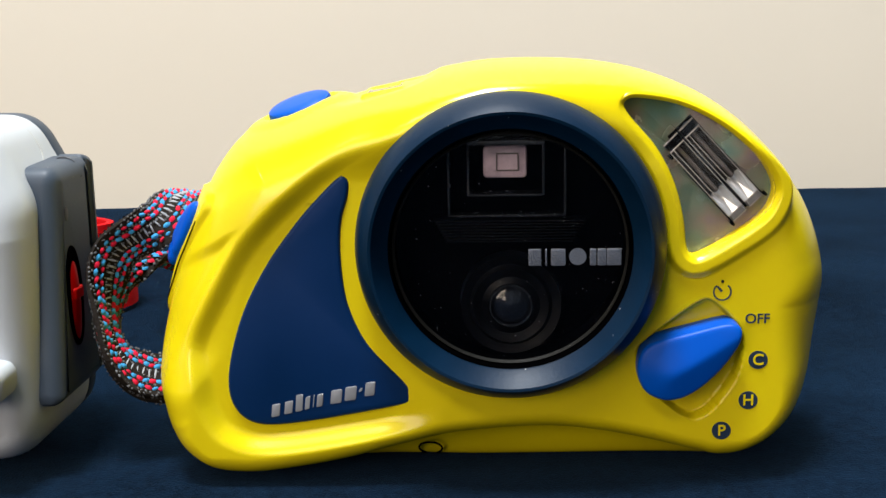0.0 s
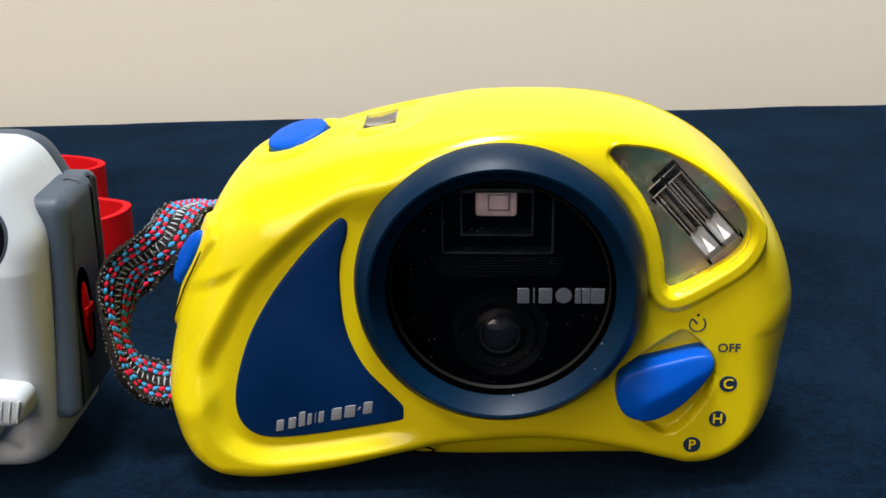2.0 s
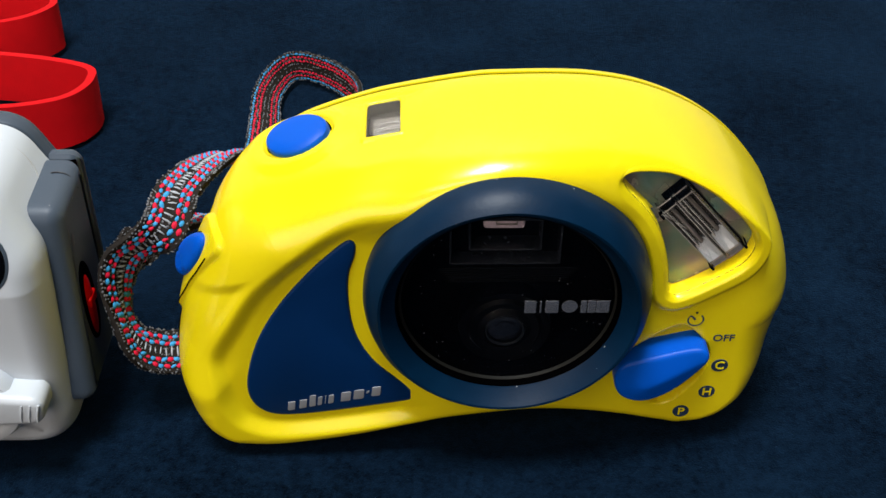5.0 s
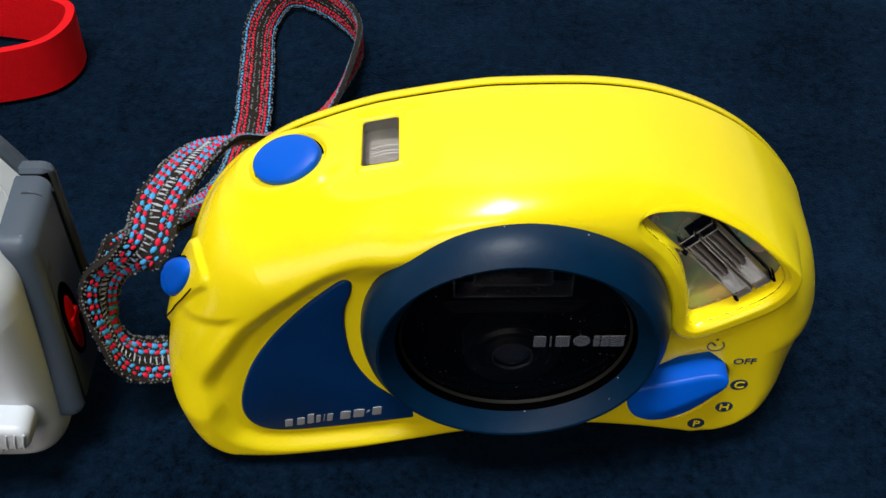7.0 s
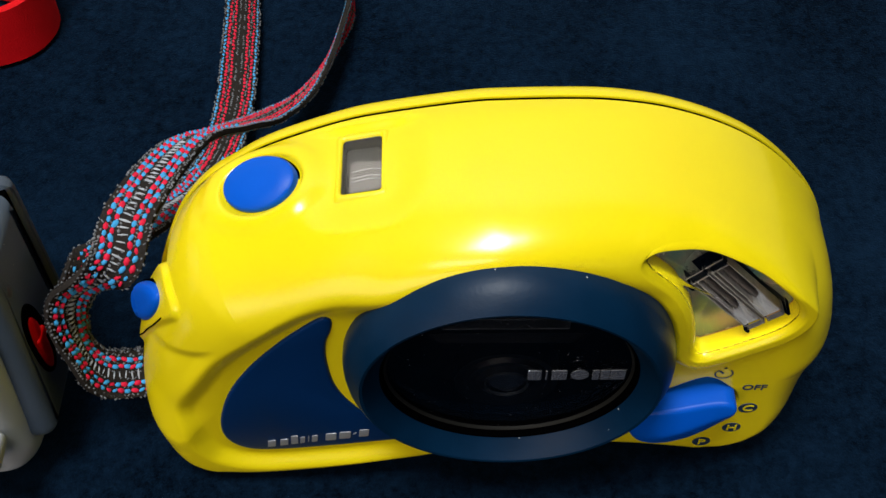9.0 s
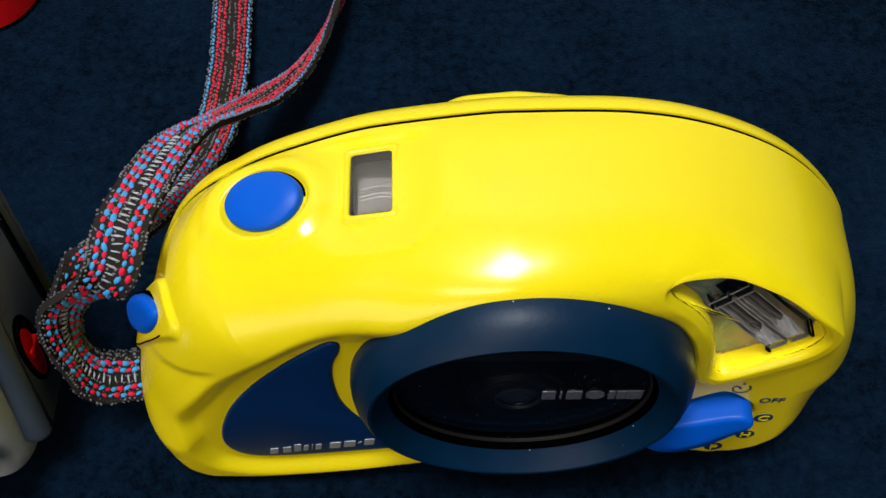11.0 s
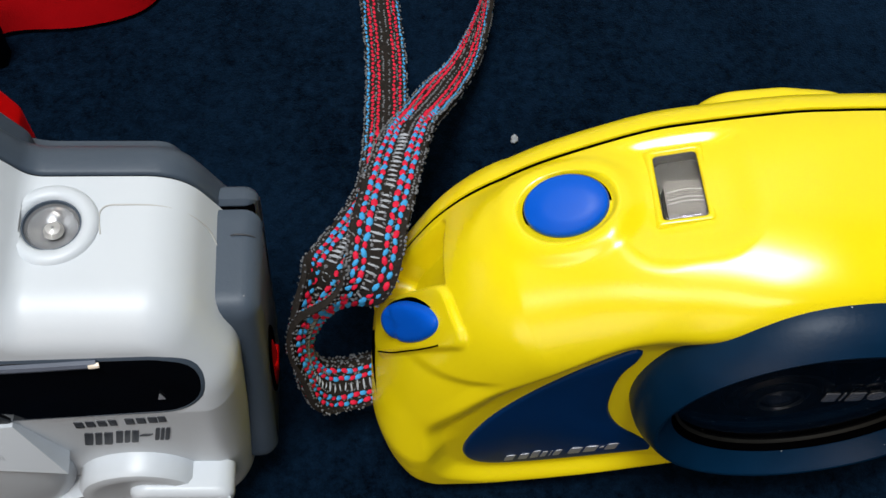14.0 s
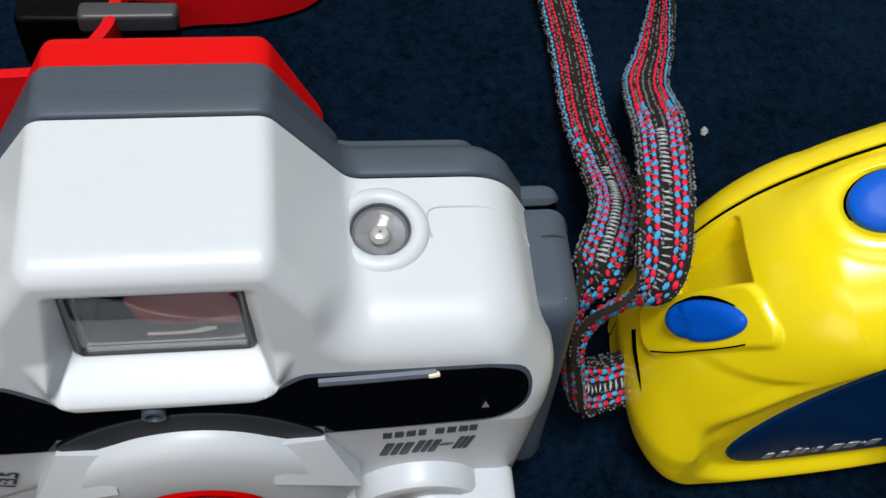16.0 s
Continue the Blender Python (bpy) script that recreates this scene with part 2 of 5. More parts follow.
def setting():
    n, x0, x1, y0, y1 = 120, -0.75, 0.75, -0.53, 0.326
    xs, ys = np.linspace(x0, x1, n), np.linspace(y0, y1, n)
    verts, faces = [], []
    for j, y in enumerate(ys):
        for i, x in enumerate(xs):
            h = 0.0009 * noise.noise((x * 14, y * 14, 0)) + 0.0004 * noise.noise((x * 40, y * 40, 3))
            h *= float(smooth(0.0, 0.05, abs(y - 0.02) - 0.05)) if abs(x) < 0.2 else 1.0
            verts.append((x, y + 0.10 * x, h - 0.001 if j < n - 1 else -0.004))
    for j in range(n - 1):
        for i in range(n - 1):
            faces.append((j * n + i, j * n + i + 1, (j + 1) * n + i + 1, (j + 1) * n + i))
    cloth = part("tablecloth", to_mesh(verts, faces), CLOTH)
    tagged(cloth, "dark navy velvet cloth spread over the table", "cloth", kind="structure")
    table = thing("table", "plain wooden table under the dark cloth", "table", (0, -0.1, -0.75))
    part("tabletop", to_mesh(*box((-0.70, -0.44, -0.045), (0.70, 0.22, -0.010), 0.004)), TABLE, table)
    for x in (-0.66, 0.60):
        for y in (-0.40, 0.12):
            part("leg", to_mesh(*box((x, y, -0.754), (x + 0.06, y + 0.06, -0.046), 0.004)), TABLE, table)
    wall = part("wall_north", to_mesh(*box((-2.2, 0.50, -0.75), (2.2, 0.60, 1.72), 0.004)), WALL)
    tagged(wall, "plain cream painted wall behind the table", "wall", kind="structure")
    # unseen sides added to close the room; the dark east one cuts the fill
    for name, lo, hi in (("wall_west", (-2.3, -2.4, -0.75), (-2.2, 0.60, 1.72)), ("wall_east", (2.2, -2.4, -0.75), (2.3, 0.60, 1.72))):
        tagged(part(name, to_mesh(*box(lo, hi, 0.004)), WALL if name == "wall_west" else DUSK), "unseen plain side wall closing the room", "wall", kind="structure")
    # unseen wall, tinted for reflections, its opening made for the fill light
    panels = [box(lo, hi, 0.002) for lo, hi in (((-2.2, -2.5, -0.75), (-2.06, -2.4, 1.72)), ((-0.60, -2.5, -0.75), (2.2, -2.4, 1.72)), ((-2.06, -2.5, -0.75), (-0.60, -2.4, 0.26)), ((-2.06, -2.5, 1.64), (-0.60, -2.4, 1.72)))]
    tagged(part("wall_south", to_mesh(*joined(panels)), SHADE), "unseen blue-grey wall added behind the camera, open for the fill light", "wall", kind="structure")
    # unseen ceiling and floor, kept dark to weaken bounce and reflections
    tagged(part("ceiling", to_mesh(*box((-2.3, -2.5, 1.725), (2.3, 0.60, 1.80), 0.002)), CEILING), "unseen grey ceiling closing the room", "ceiling", kind="structure")
    tagged(part("floor", to_mesh(*box((-2.3, -2.5, -0.85), (2.3, 0.60, -0.755), 0.002)), DUSK), "unseen dark floor closing the room", "floor", kind="structure")


setting()

# ---------------------------------------------------------------- yellow camera
RING = (0.0025, 0.0440)
N = 1080
OUTLINE = closed_curve([
    (-0.0637, 0.0130), (-0.0645, 0.0180), (-0.0639, 0.0246), (-0.0623, 0.0315), (-0.0599, 0.0394), (-0.0570, 0.0465),
    (-0.0535, 0.0545), (-0.0502, 0.0598), (-0.0470, 0.0632), (-0.0430, 0.0655), (-0.0330, 0.0689), (-0.0191, 0.0725),
    (-0.0045, 0.0752), (0.0032, 0.0757), (0.0120, 0.0755), (0.0198, 0.0747), (0.0280, 0.0729), (0.0364, 0.0696),
    (0.0431, 0.0655), (0.0487, 0.0605), (0.0540, 0.0540), (0.0575, 0.0480), (0.0600, 0.0410), (0.0615, 0.0330),
    (0.0608, 0.0240), (0.0594, 0.0165), (0.0566, 0.0105), (0.0520, 0.0061), (0.0468, 0.0035), (0.0420, 0.0026),
    (0.0368, 0.0035), (0.0283, 0.0057), (0.0198, 0.0076), (0.0113, 0.0088), (0.0028, 0.0089), (-0.0079, 0.0080),
    (-0.0166, 0.0060), (-0.0275, 0.0031), (-0.0386, 0.0011), (-0.0464, 0.0004), (-0.0530, 0.0012), (-0.0590, 0.0045), (-0.0622, 0.0085)], N)
SWOOSH = closed_curve([
    (-0.0544, 0.0193), (-0.0550, 0.0260), (-0.0506, 0.0348), (-0.0448, 0.0443), (-0.0372, 0.0521), (-0.0288, 0.0592), (-0.0227, 0.0630),
    (-0.0150, 0.0660), (0.0020, 0.0640), (0.0100, 0.0400), (-0.0020, 0.0180), (-0.0120, 0.0120), (-0.0250, 0.0092), (-0.0420, 0.0068), (-0.0500, 0.0088), (-0.0532, 0.0135)], 160)
FLASH = closed_curve([
    (0.0223, 0.0690), (0.0250, 0.0696), (0.0324, 0.0681), (0.0393, 0.0646), (0.0453, 0.0596), (0.0484, 0.0550), (0.0486, 0.0515),
    (0.0462, 0.0478), (0.0401, 0.0436), (0.0360, 0.0414), (0.0343, 0.0414), (0.0332, 0.0432), (0.0325, 0.0485), (0.0308, 0.0547), (0.0277, 0.0607), (0.0226, 0.0668)], 160)
WELL = closed_curve([(0.0252, 0.0240), (0.0266, 0.0262), (0.0318, 0.0302), (0.0362, 0.0332), (0.0382, 0.0334), (0.0408, 0.0312), (0.0432, 0.0280), (0.0440, 0.0240), (0.0426, 0.0190), (0.0402, 0.0150), (0.0374, 0.0121), (0.0345, 0.0116), (0.0300, 0.0148), (0.0260, 0.0195)], 120)
SEAM_Y = 0.0325
EDGE_N = normals2(OUTLINE)


def edge_radii(nrm):
    """Width and depth of the rounded rim: wide over the top, tight along the bottom."""
    up, down = np.maximum(nrm[:, 1], 0) ** 2, np.maximum(-nrm[:, 1], 0) ** 2
    left, right = np.maximum(-nrm[:, 0], 0) ** 2, np.maximum(nrm[:, 0], 0) ** 2
    grip = smooth(-0.024, -0.040, OUTLINE[:, 0])
    return up * (0.0125 + 0.002 * grip) + down * 0.0045 + left * 0.0150 + right * 0.0125, up * (0.0230 + 0.0035 * grip) + down * 0.0065 + left * 0.0150 + right * 0.0190


def front_level(x):
    return 0.0018 + 0.0036 * smooth(-0.02, 0.04, x)


def features(p, y):
    """Recesses and raised fields of the front."""
    out = y.copy()
    sw = signed(p, SWOOSH)
    fade = 1 - smooth(-0.021, -0.008, p[:, 0]) * smooth(0.036, 0.026, p[:, 1])
    out += 0.0020 * smooth(0.0016, -0.0026, sw) * smooth(0.0645, 0.0555, p[:, 1]) * fade
    fl = signed(p, FLASH)
    pod = np.minimum(out, 0.0042 + 0.030 * np.maximum(p[:, 0] - 0.03, 0))
    out = out + (pod - out) * smooth(0.0037, 0.0023, fl) * (1 - 0.6 * smooth(0.058, 0.069, p[:, 1])) * (1 - 0.85 * smooth(0.056, 0.066, p[:, 1]) * smooth(0.037, 0.028, p[:, 0]))
    out += 0.0008 * smooth(0.0008, -0.0002, fl)
    we = signed(p, WELL)
    out += 0.0024 * smooth(0.0003, -0.0006, we)
    # collar of the shell hugging the lens surround from above
    rr = np.hypot(p[:, 0] - RING[0], p[:, 1] - RING[1])
    out -= 0.0009 * np.exp(-(((rr - 0.0275) / 0.0030) ** 2)) * smooth(0.058, 0.066, p[:, 1])
    # shallow three-cornered dent under the strap corner: a crisp ledge above, running out softly below
    ledge0, ledge1, foot = np.array((-0.0670, 0.0366)), np.array((-0.0436, 0.0492)), np.array((-0.0572, 0.0262))
    u, v, d = ledge1 - ledge0, foot - ledge0, p - ledge0
    det = u[0] * v[1] - u[1] * v[0]
    along, under = (d[:, 0] * v[1] - d[:, 1] * v[0]) / det, (u[0] * d[:, 1] - u[1] * d[:, 0]) / det
    out += 0.0010 * smooth(0.0, 0.20, under) * np.clip(1 - under, 0, 1) * smooth(0.0, 0.16, 1 - along - under) * (along > -0.2)
    return out


def surface_normals(g):
    """Outward normals of a closed grid of rings."""
    du = np.roll(g, -1, 1) - np.roll(g, 1, 1)
    dv = np.gradient(g, axis=0)
    n = np.cross(du, dv)
    n /= np.linalg.norm(n, axis=2)[..., None] + 1e-12
    away = g - np.array((0.0, 0.030, 0.036))
    return np.where(((n * away).sum(2) < 0)[..., None], -n, n)


BUTTON = np.array((-0.0366, 0.0217, 0.0672))
CORNER = np.array((-0.0577, 0.0444))
ALONG = np.array((0.531, 0.847))


def corner_place(v):
    """Place along the strap corner's edge, and depth."""
    u = (v[..., 0] - CORNER[0]) * ALONG[0] + (v[..., 2] - CORNER[1]) * ALONG[1]
    w = (v[..., 0] - CORNER[0]) * -ALONG[1] + (v[..., 2] - CORNER[1]) * ALONG[0]
    return u, v[..., 1], w


def box_distance(a, b, lo, hi, r):
    """Distance to a rounded rectangle; negative inside."""
    ca, cb = (lo[0] + hi[0]) / 2, (lo[1] + hi[1]) / 2
    qa, qb = np.abs(a - ca) - (hi[0] - lo[0]) / 2 + r, np.abs(b - cb) - (hi[1] - lo[1]) / 2 + r
    return np.hypot(np.maximum(qa, 0), np.maximum(qb, 0)) + np.minimum(np.maximum(qa, qb), 0) - r


def shell_bumps(g):
    """Moves the shell along its normal: saucer round the button, raised field round the counter, strap pocket and pad."""
    n = surface_normals(g)
    r = np.hypot((g[..., 0] - BUTTON[0]) / 0.0064, (g[..., 1] - BUTTON[1]) / 0.0050)
    high = g[..., 2] > 0.052
    lift = 0.0005 * smooth(1.8, 1.3, r) * high - 0.0012 * smooth(1.12, 0.95, r) * high
    c = box_distance(g[..., 0], g[..., 1], (-0.0262, 0.0150), (-0.0148, 0.0310), 0.003)
    lift = lift - 0.0013 * smooth(0.0055, -0.0008, c) * high * smooth(0.0322, 0.0298, g[..., 1])
    u, y, w = corner_place(g)
    near = np.abs(w) < 0.012
    slant = y + 0.36 * u
    pocket = np.maximum(box_distance(u, y, (-0.0110, 0.0100), (0.0098, 0.0290), 0.0018), 0.0206 - slant)
    lift = lift - 0.0044 * smooth(0.0003, -0.0006, pocket) * near
    pad = box_distance(u, slant, (-0.0165, 0.0110), (0.0106, 0.0202), 0.003)
    lift = lift + 0.0009 * smooth(0.0009, -0.0004, pad) * near
    return g + n * lift[..., None]


def yellow_camera():
    cam_ob = thing("compact_camera", "bright yellow plastic compact camera with blue trim and woven strap", "camera", (0, 0.02, 0))
    rd, ry = edge_radii(EDGE_N)
    for _ in range(90):
        rd, ry = (np.roll(rd, 1) + rd + np.roll(rd, -1)) / 3, (np.roll(ry, 1) + ry + np.roll(ry, -1)) / 3
    low = smooth(0.030, 0.012, OUTLINE[:, 1])
    tight = 1 - 0.42 * low * smooth(0.0, 0.5, -EDGE_N[:, 0]) - 0.25 * low * smooth(0.0, 0.5, EDGE_N[:, 0])
    rd, ry = rd * tight, ry * (0.75 + 0.25 * tight) * (1 + 0.35 * smooth(0.042, 0.020, OUTLINE[:, 1]) * smooth(-0.2, 0.6, EDGE_N[:, 0]))
    c = np.array(RING)
    ang = OUTLINE - c
    far = np.linalg.norm(ang, axis=1)
    inner = c + ang / far[:, None] * 0.0212
    rim0 = OUTLINE - EDGE_N * rd[:, None]
    gap = np.linalg.norm(rim0 - c, axis=1)
    soft = 0.0233 + 0.0022 * np.log1p(np.exp((gap - 0.0233) / 0.0022))
    rim0 = c + (rim0 - c) / gap[:, None] * soft[:, None]
    rings = []
    level = front_level(rim0[:, 0])
    for k in np.linspace(0, 1, 84)[:-1]:
        p = inner + (rim0 - inner) * k
        rings.append(np.stack([p[:, 0], features(p, front_level(p[:, 0])), p[:, 1]], 1))
    full = 1 + np.maximum(EDGE_N[:, 1], 0) * (0.28 * smooth(-0.05, 0.0, OUTLINE[:, 0]) + 0.85 * smooth(-0.008, 0.030, OUTLINE[:, 0]))
    for a in np.linspace(0, np.pi / 2, 76):
        p = OUTLINE + (rim0 - OUTLINE) * (1 - math.sin(a))
        y = level + ry * (1 - math.cos(a)) ** full
        y = y + (features(p, y) - y) * float(smooth(1.35, 1.0, a)) if a < 1.35 else y
        rings.append(np.stack([p[:, 0], y, p[:, 1]], 1))
    floor = OUTLINE.copy()
    low = floor[:, 1] < 0.012
    floor[low, 1] = np.minimum(floor[low, 1], -0.0002 + 0.35 * np.maximum(-floor[low, 0] - 0.045, 0) + 0.60 * np.maximum(floor[low, 0] - 0.045, 0))
    up = np.maximum(EDGE_N[:, 1], 0) ** 2
    side = EDGE_N[:, 0] ** 2
    drop = 0.0016 * up + 0.0010 * side - 0.0012 * smooth(0.0, 0.035, OUTLINE[:, 0]) * smooth(0.02, 0.04, OUTLINE[:, 1])
    drop += 0.0024 * np.exp(-(((OUTLINE[:, 0] + 0.047) / 0.007) ** 2)) * smooth(0.045, 0.055, OUTLINE[:, 1])
    y_end = rings[-1][:, 1]
    y_seam = np.maximum(SEAM_Y + 0.0005 * up - 0.0019 * smooth(-0.020, -0.040, OUTLINE[:, 0]) - 0.0006 * smooth(0.015, 0.040, OUTLINE[:, 0]), y_end + 0.0005)
    back = None
    for k in np.linspace(0.03, 1, 40):
        p = OUTLINE + (floor - OUTLINE) * float(smooth(0.0, 0.34, k)) - EDGE_N * (drop * k * k)[:, None]
        back = p
        rings.append(np.stack([p[:, 0], y_end + (y_seam - y_end) * k, p[:, 1]], 1))
    grid = shell_bumps(np.array(rings))
    last = grid[-1]
    lip = np.stack([last[:, 0] * 0.985, last[:, 1] + 0.0001, 0.0012 + (last[:, 2] - 0.0012) * 0.985], 1)
    verts, faces = loft([*grid, lip])
    # openings for the flash and the film counter
    xz, xy = verts[:, (0, 2)], verts[:, :2]
    gone = (signed(xz, FLASH) < -0.0001) & (verts[:, 1] < 0.02)
    gone |= (box_distance(verts[:, 0], verts[:, 1], (-0.0240, 0.0174), (-0.0173, 0.0287), 0.0006) < -0.0001) & (verts[:, 2] > 0.06)
    faces = [f for f in faces if not any(gone[i] for i in f)]
    part("front_shell", to_mesh(verts, faces, angle=60), YELLOW, cam_ob)

    # back shell
    tuck = lambda k, y: np.stack([(back - EDGE_N * k)[:, 0], y_seam + y, np.maximum((back - EDGE_N * k)[:, 1], 0.0004)], 1)
    rings = [tuck(0.0009, 0.0007), tuck(0.0002, 0.00065)]
    for a in np.linspace(radians(3), np.pi / 2, 28):
        inset = (1 - math.cos(a)) * (0.0125 * up + 0.0085 * side + 0.004 * (1 - up - side).clip(0)) - 0.0001
        p = back - EDGE_N * inset[:, None]
        p[:, 1] = np.maximum(p[:, 1], 0.0006 + 0.1 * inset)
        rings.append(np.stack([p[:, 0], y_seam + 0.0008 + 0.0078 * (math.sin(a) - math.sin(radians(3))), p[:, 1]], 1))
    part("back_shell", to_mesh(*loft(rings, False, True), angle=50), YELLOW, cam_ob)
    strip = [tuck(0.0011, -0.0006), tuck(0.00022, -0.0002), tuck(0.00022, 0.0008), tuck(0.0011, 0.0010)]
    part("seam", to_mesh(*loft(strip)), MATT, cam_ob, "dark gap between the two shells")
    eye = rounded_polygon([(-0.015, 0.045), (0.020, 0.045), (0.0155, 0.0612), (0.0025, 0.0628), (-0.0105, 0.0612)], 0.009, 80)
    part("eyepiece", to_mesh(*plate(eye, 0.0480, 0.034, 0.0030, steps=8)), YELLOW, cam_ob)
    part("lug_slit", to_mesh(*cord([(-0.0638, 0.0230, 0.0255), (-0.0640, 0.0195, 0.0247), (-0.0638, 0.0155, 0.0241), (-0.0633, 0.0125, 0.0226)], 0.00042)), MATT, cam_ob, "dark opening behind the strap lug")
    # slit round the release pad
    u, yy, w = corner_place(grid)
    flat = grid.reshape(-1, 3)
    place = np.stack([np.where(np.abs(w) < 0.012, u, 9.0).ravel(), yy.ravel()], 1)
    run, _ = open_curve([(-0.0150, 0.0168), (-0.0099, 0.0143), (-0.0047, 0.0123), (0.0014, 0.0102), (0.0052, 0.0092)], 40)
    path = [flat[np.argmin(((place - q) ** 2).sum(1))] for q in run]
    path = np.array(path)
    for _ in range(8):
        path[1:-1] = (path[:-2] + path[1:-1] * 2 + path[2:]) / 4
    part("pad_slit", to_mesh(*cord(path[1:-1], 0.00016, n=70)), MATT, cam_ob, "black slit beside the release pad")

    # lens surround
    cx, cz = RING
    prof = [(0.0266, 0.014), (0.0272, 0.0060), (0.0272, 0.0022), (0.0269, 0.0006), (0.0262, -0.0012), (0.0250, -0.0029), (0.0243, -0.0037), (0.0238, -0.0036), (0.0234, -0.0031), (0.0215, -0.0006), (0.0211, -0.0003)]
    part("window_collar", to_mesh(*revolve([(0.02115, -0.0004), (0.0209, -0.0003), (0.0206, 0.0012), (0.0206, 0.0030)], 140, (cx, 0, cz)), angle=40), MATT, cam_ob, "black inner collar of the window")
    part("lens_ring", to_mesh(*revolve(prof, 160, (cx, 0, cz)), angle=40), NAVY, cam_ob, "dark navy lens surround with scuffed edge")
    pane = part("front_glass", to_mesh(*revolve([(0.0208, 0.0024), (0.0208, 0.0013), (0.0207, 0.0012)], 120, (cx, 0, cz), True, True), angle=8), COATED, cam_ob, "clear round front window")
    pane.visible_shadow = False
    rng = random.Random(23)
    specks = []
    for _ in range(70):
        far, turn, size = 0.0195 * rng.random() ** 0.5, rng.uniform(0, 6.28), rng.uniform(0.00004, 0.00011) * (2 if rng.random() < 0.06 else 1)
        a = np.linspace(0, 2 * np.pi, 6, endpoint=False) + rng.random()
        ring6 = np.stack([cx + far * math.cos(turn) + size * np.cos(a), np.full(6, 0.00115), cz + far * math.sin(turn) + size * np.sin(a) * rng.uniform(0.5, 1.2)], 1)
        specks.append((ring6, [tuple(range(6))]))
    dust = part("dust", fast_mesh(*joined(specks)), DUST, cam_ob, "fine pale dust on the window")
    dust["kind"] = "stuff"
    # chamber behind the window
    well = revolve([(0.0207, 0.0028), (0.0207, 0.0098), (0.0001, 0.0100)], 96, (cx, 0, cz))
    part("lens_chamber", to_mesh(*well), MATT, cam_ob, "black interior behind the window")
    frames = []
    for x0, x1, z0, y in ((-0.0084, 0.0125, 0.0488, 0.0064), (-0.0049, 0.0087, 0.0526, 0.0058)):
        for lo, hi in (((x0, z0), (x0 + 0.0004, 0.0625)), ((x1 - 0.0004, z0), (x1, 0.0625)), ((x0, z0), (x1, z0 + 0.0004))):
            frames.append(box((lo[0], y, lo[1]), (hi[0], 0.0100, hi[1]), 0.0001))
    # top bar added to keep the overhead lamp off the viewfinder lens
    frames.append(box((-0.0049, 0.0026, 0.0620), (0.0087, 0.0100, 0.0628), 0.0001))
    part("viewfinder_frame", to_mesh(*joined(frames)), EDGEBLACK, cam_ob, "nested black viewfinder frames with an added shading bar")
    part("window_seal", to_mesh(*revolve([(0.0206, 0.0012), (0.0204, 0.0007), (0.0201, 0.0010), (0.0200, 0.0012)], 120, (cx, 0, cz)), angle=60), SEAL, cam_ob, "thin olive-grey seal of the window")
    inset = [box(lo, hi, 0.00006) for lo, hi in (((0.0002, 0.0083, 0.0567), (0.0042, 0.0088, 0.0569)), ((0.0002, 0.0083, 0.0597), (0.0042, 0.0088, 0.0599)), ((0.0002, 0.0083, 0.0569), (0.0004, 0.0088, 0.0597)), ((0.0040, 0.0083, 0.0569), (0.0042, 0.0088, 0.0597)))]
    part("finder_mask", to_mesh(*joined(inset)), COUNTER, cam_ob, "fine framing lines behind the viewfinder lens")
    # the room's reflection in this lens is put into its pale pink colour
    part("viewfinder_lens", to_mesh(*plate(rounded_polygon([(-0.0021, 0.0554), (0.0057, 0.0554), (0.0057, 0.0612), (-0.0021, 0.0612)], 0.0008, 48), 0.0088, 0.0100, 0.0005, crown=0.0003)), LENSPINK, cam_ob, "viewfinder lens with its room reflection painted pale pink")
    ribs = [box((-0.0113 + 0.0006 * (8 - i) * 0.5, 0.0060 + 0.0001 * (8 - i), 0.0441 + 0.00055 * i), (0.0165 - 0.0006 * (8 - i) * 0.5, 0.0100, 0.0441 + 0.00055 * i + 0.0003), 0.0001) for i in range(8)]
    part("baffle_ribs", to_mesh(*joined(ribs)), BLACK, cam_ob, "fine black baffle ribs")
    lx, lz = 0.0026, 0.0328
    part("taking_lens_ring", to_mesh(*revolve([(0.0092, 0.0100), (0.0090, 0.0060), (0.0074, 0.0064), (0.0068, 0.0056), (0.0052, 0.0060), (0.0041, 0.0054), (0.0036, 0.0058), (0.0036, 0.0076)], 72, (lx, 0, lz)), angle=30), BLACK, cam_ob)
    part("taking_lens_rim", to_mesh(*revolve([(0.0039, 0.0056), (0.0038, 0.0051), (0.0036, 0.0051), (0.0035, 0.0056)], 72, (lx, 0, lz)), angle=60), EDGEBLACK, cam_ob)
    part("taking_lens", to_mesh(*revolve([(0.0036, 0.0062), (0.0030, 0.0058), (0.0023, 0.0056), (0.0022, 0.0053), (0.0012, 0.0050), (0.0001, 0.0049)], 48, (lx, 0, lz), True)), LENSDARK, cam_ob, "small glossy taking lens")

    # wordmark as plain blocks, printed on the pane
    mark = thing_part("wordmark", cam_ob)
    for x0, x1 in ((0.0057, 0.0082), (0.0086, 0.0092), (0.0096, 0.0124), (0.0163, 0.0177), (0.0176, 0.0194), (0.0192, 0.0220)):
        part("letter_block", to_mesh(*box((x0, 0.00095, 0.0411), (x1 - 0.0003, 0.00115, 0.0441), 0.00004)), MARK_INK, mark)
    part("letter_disc", to_mesh(*revolve([(0.0015, 0.0011), (0.0015, 0.00095)], 32, (0.0142, 0, 0.0427), False, True)), MARK_INK, mark)

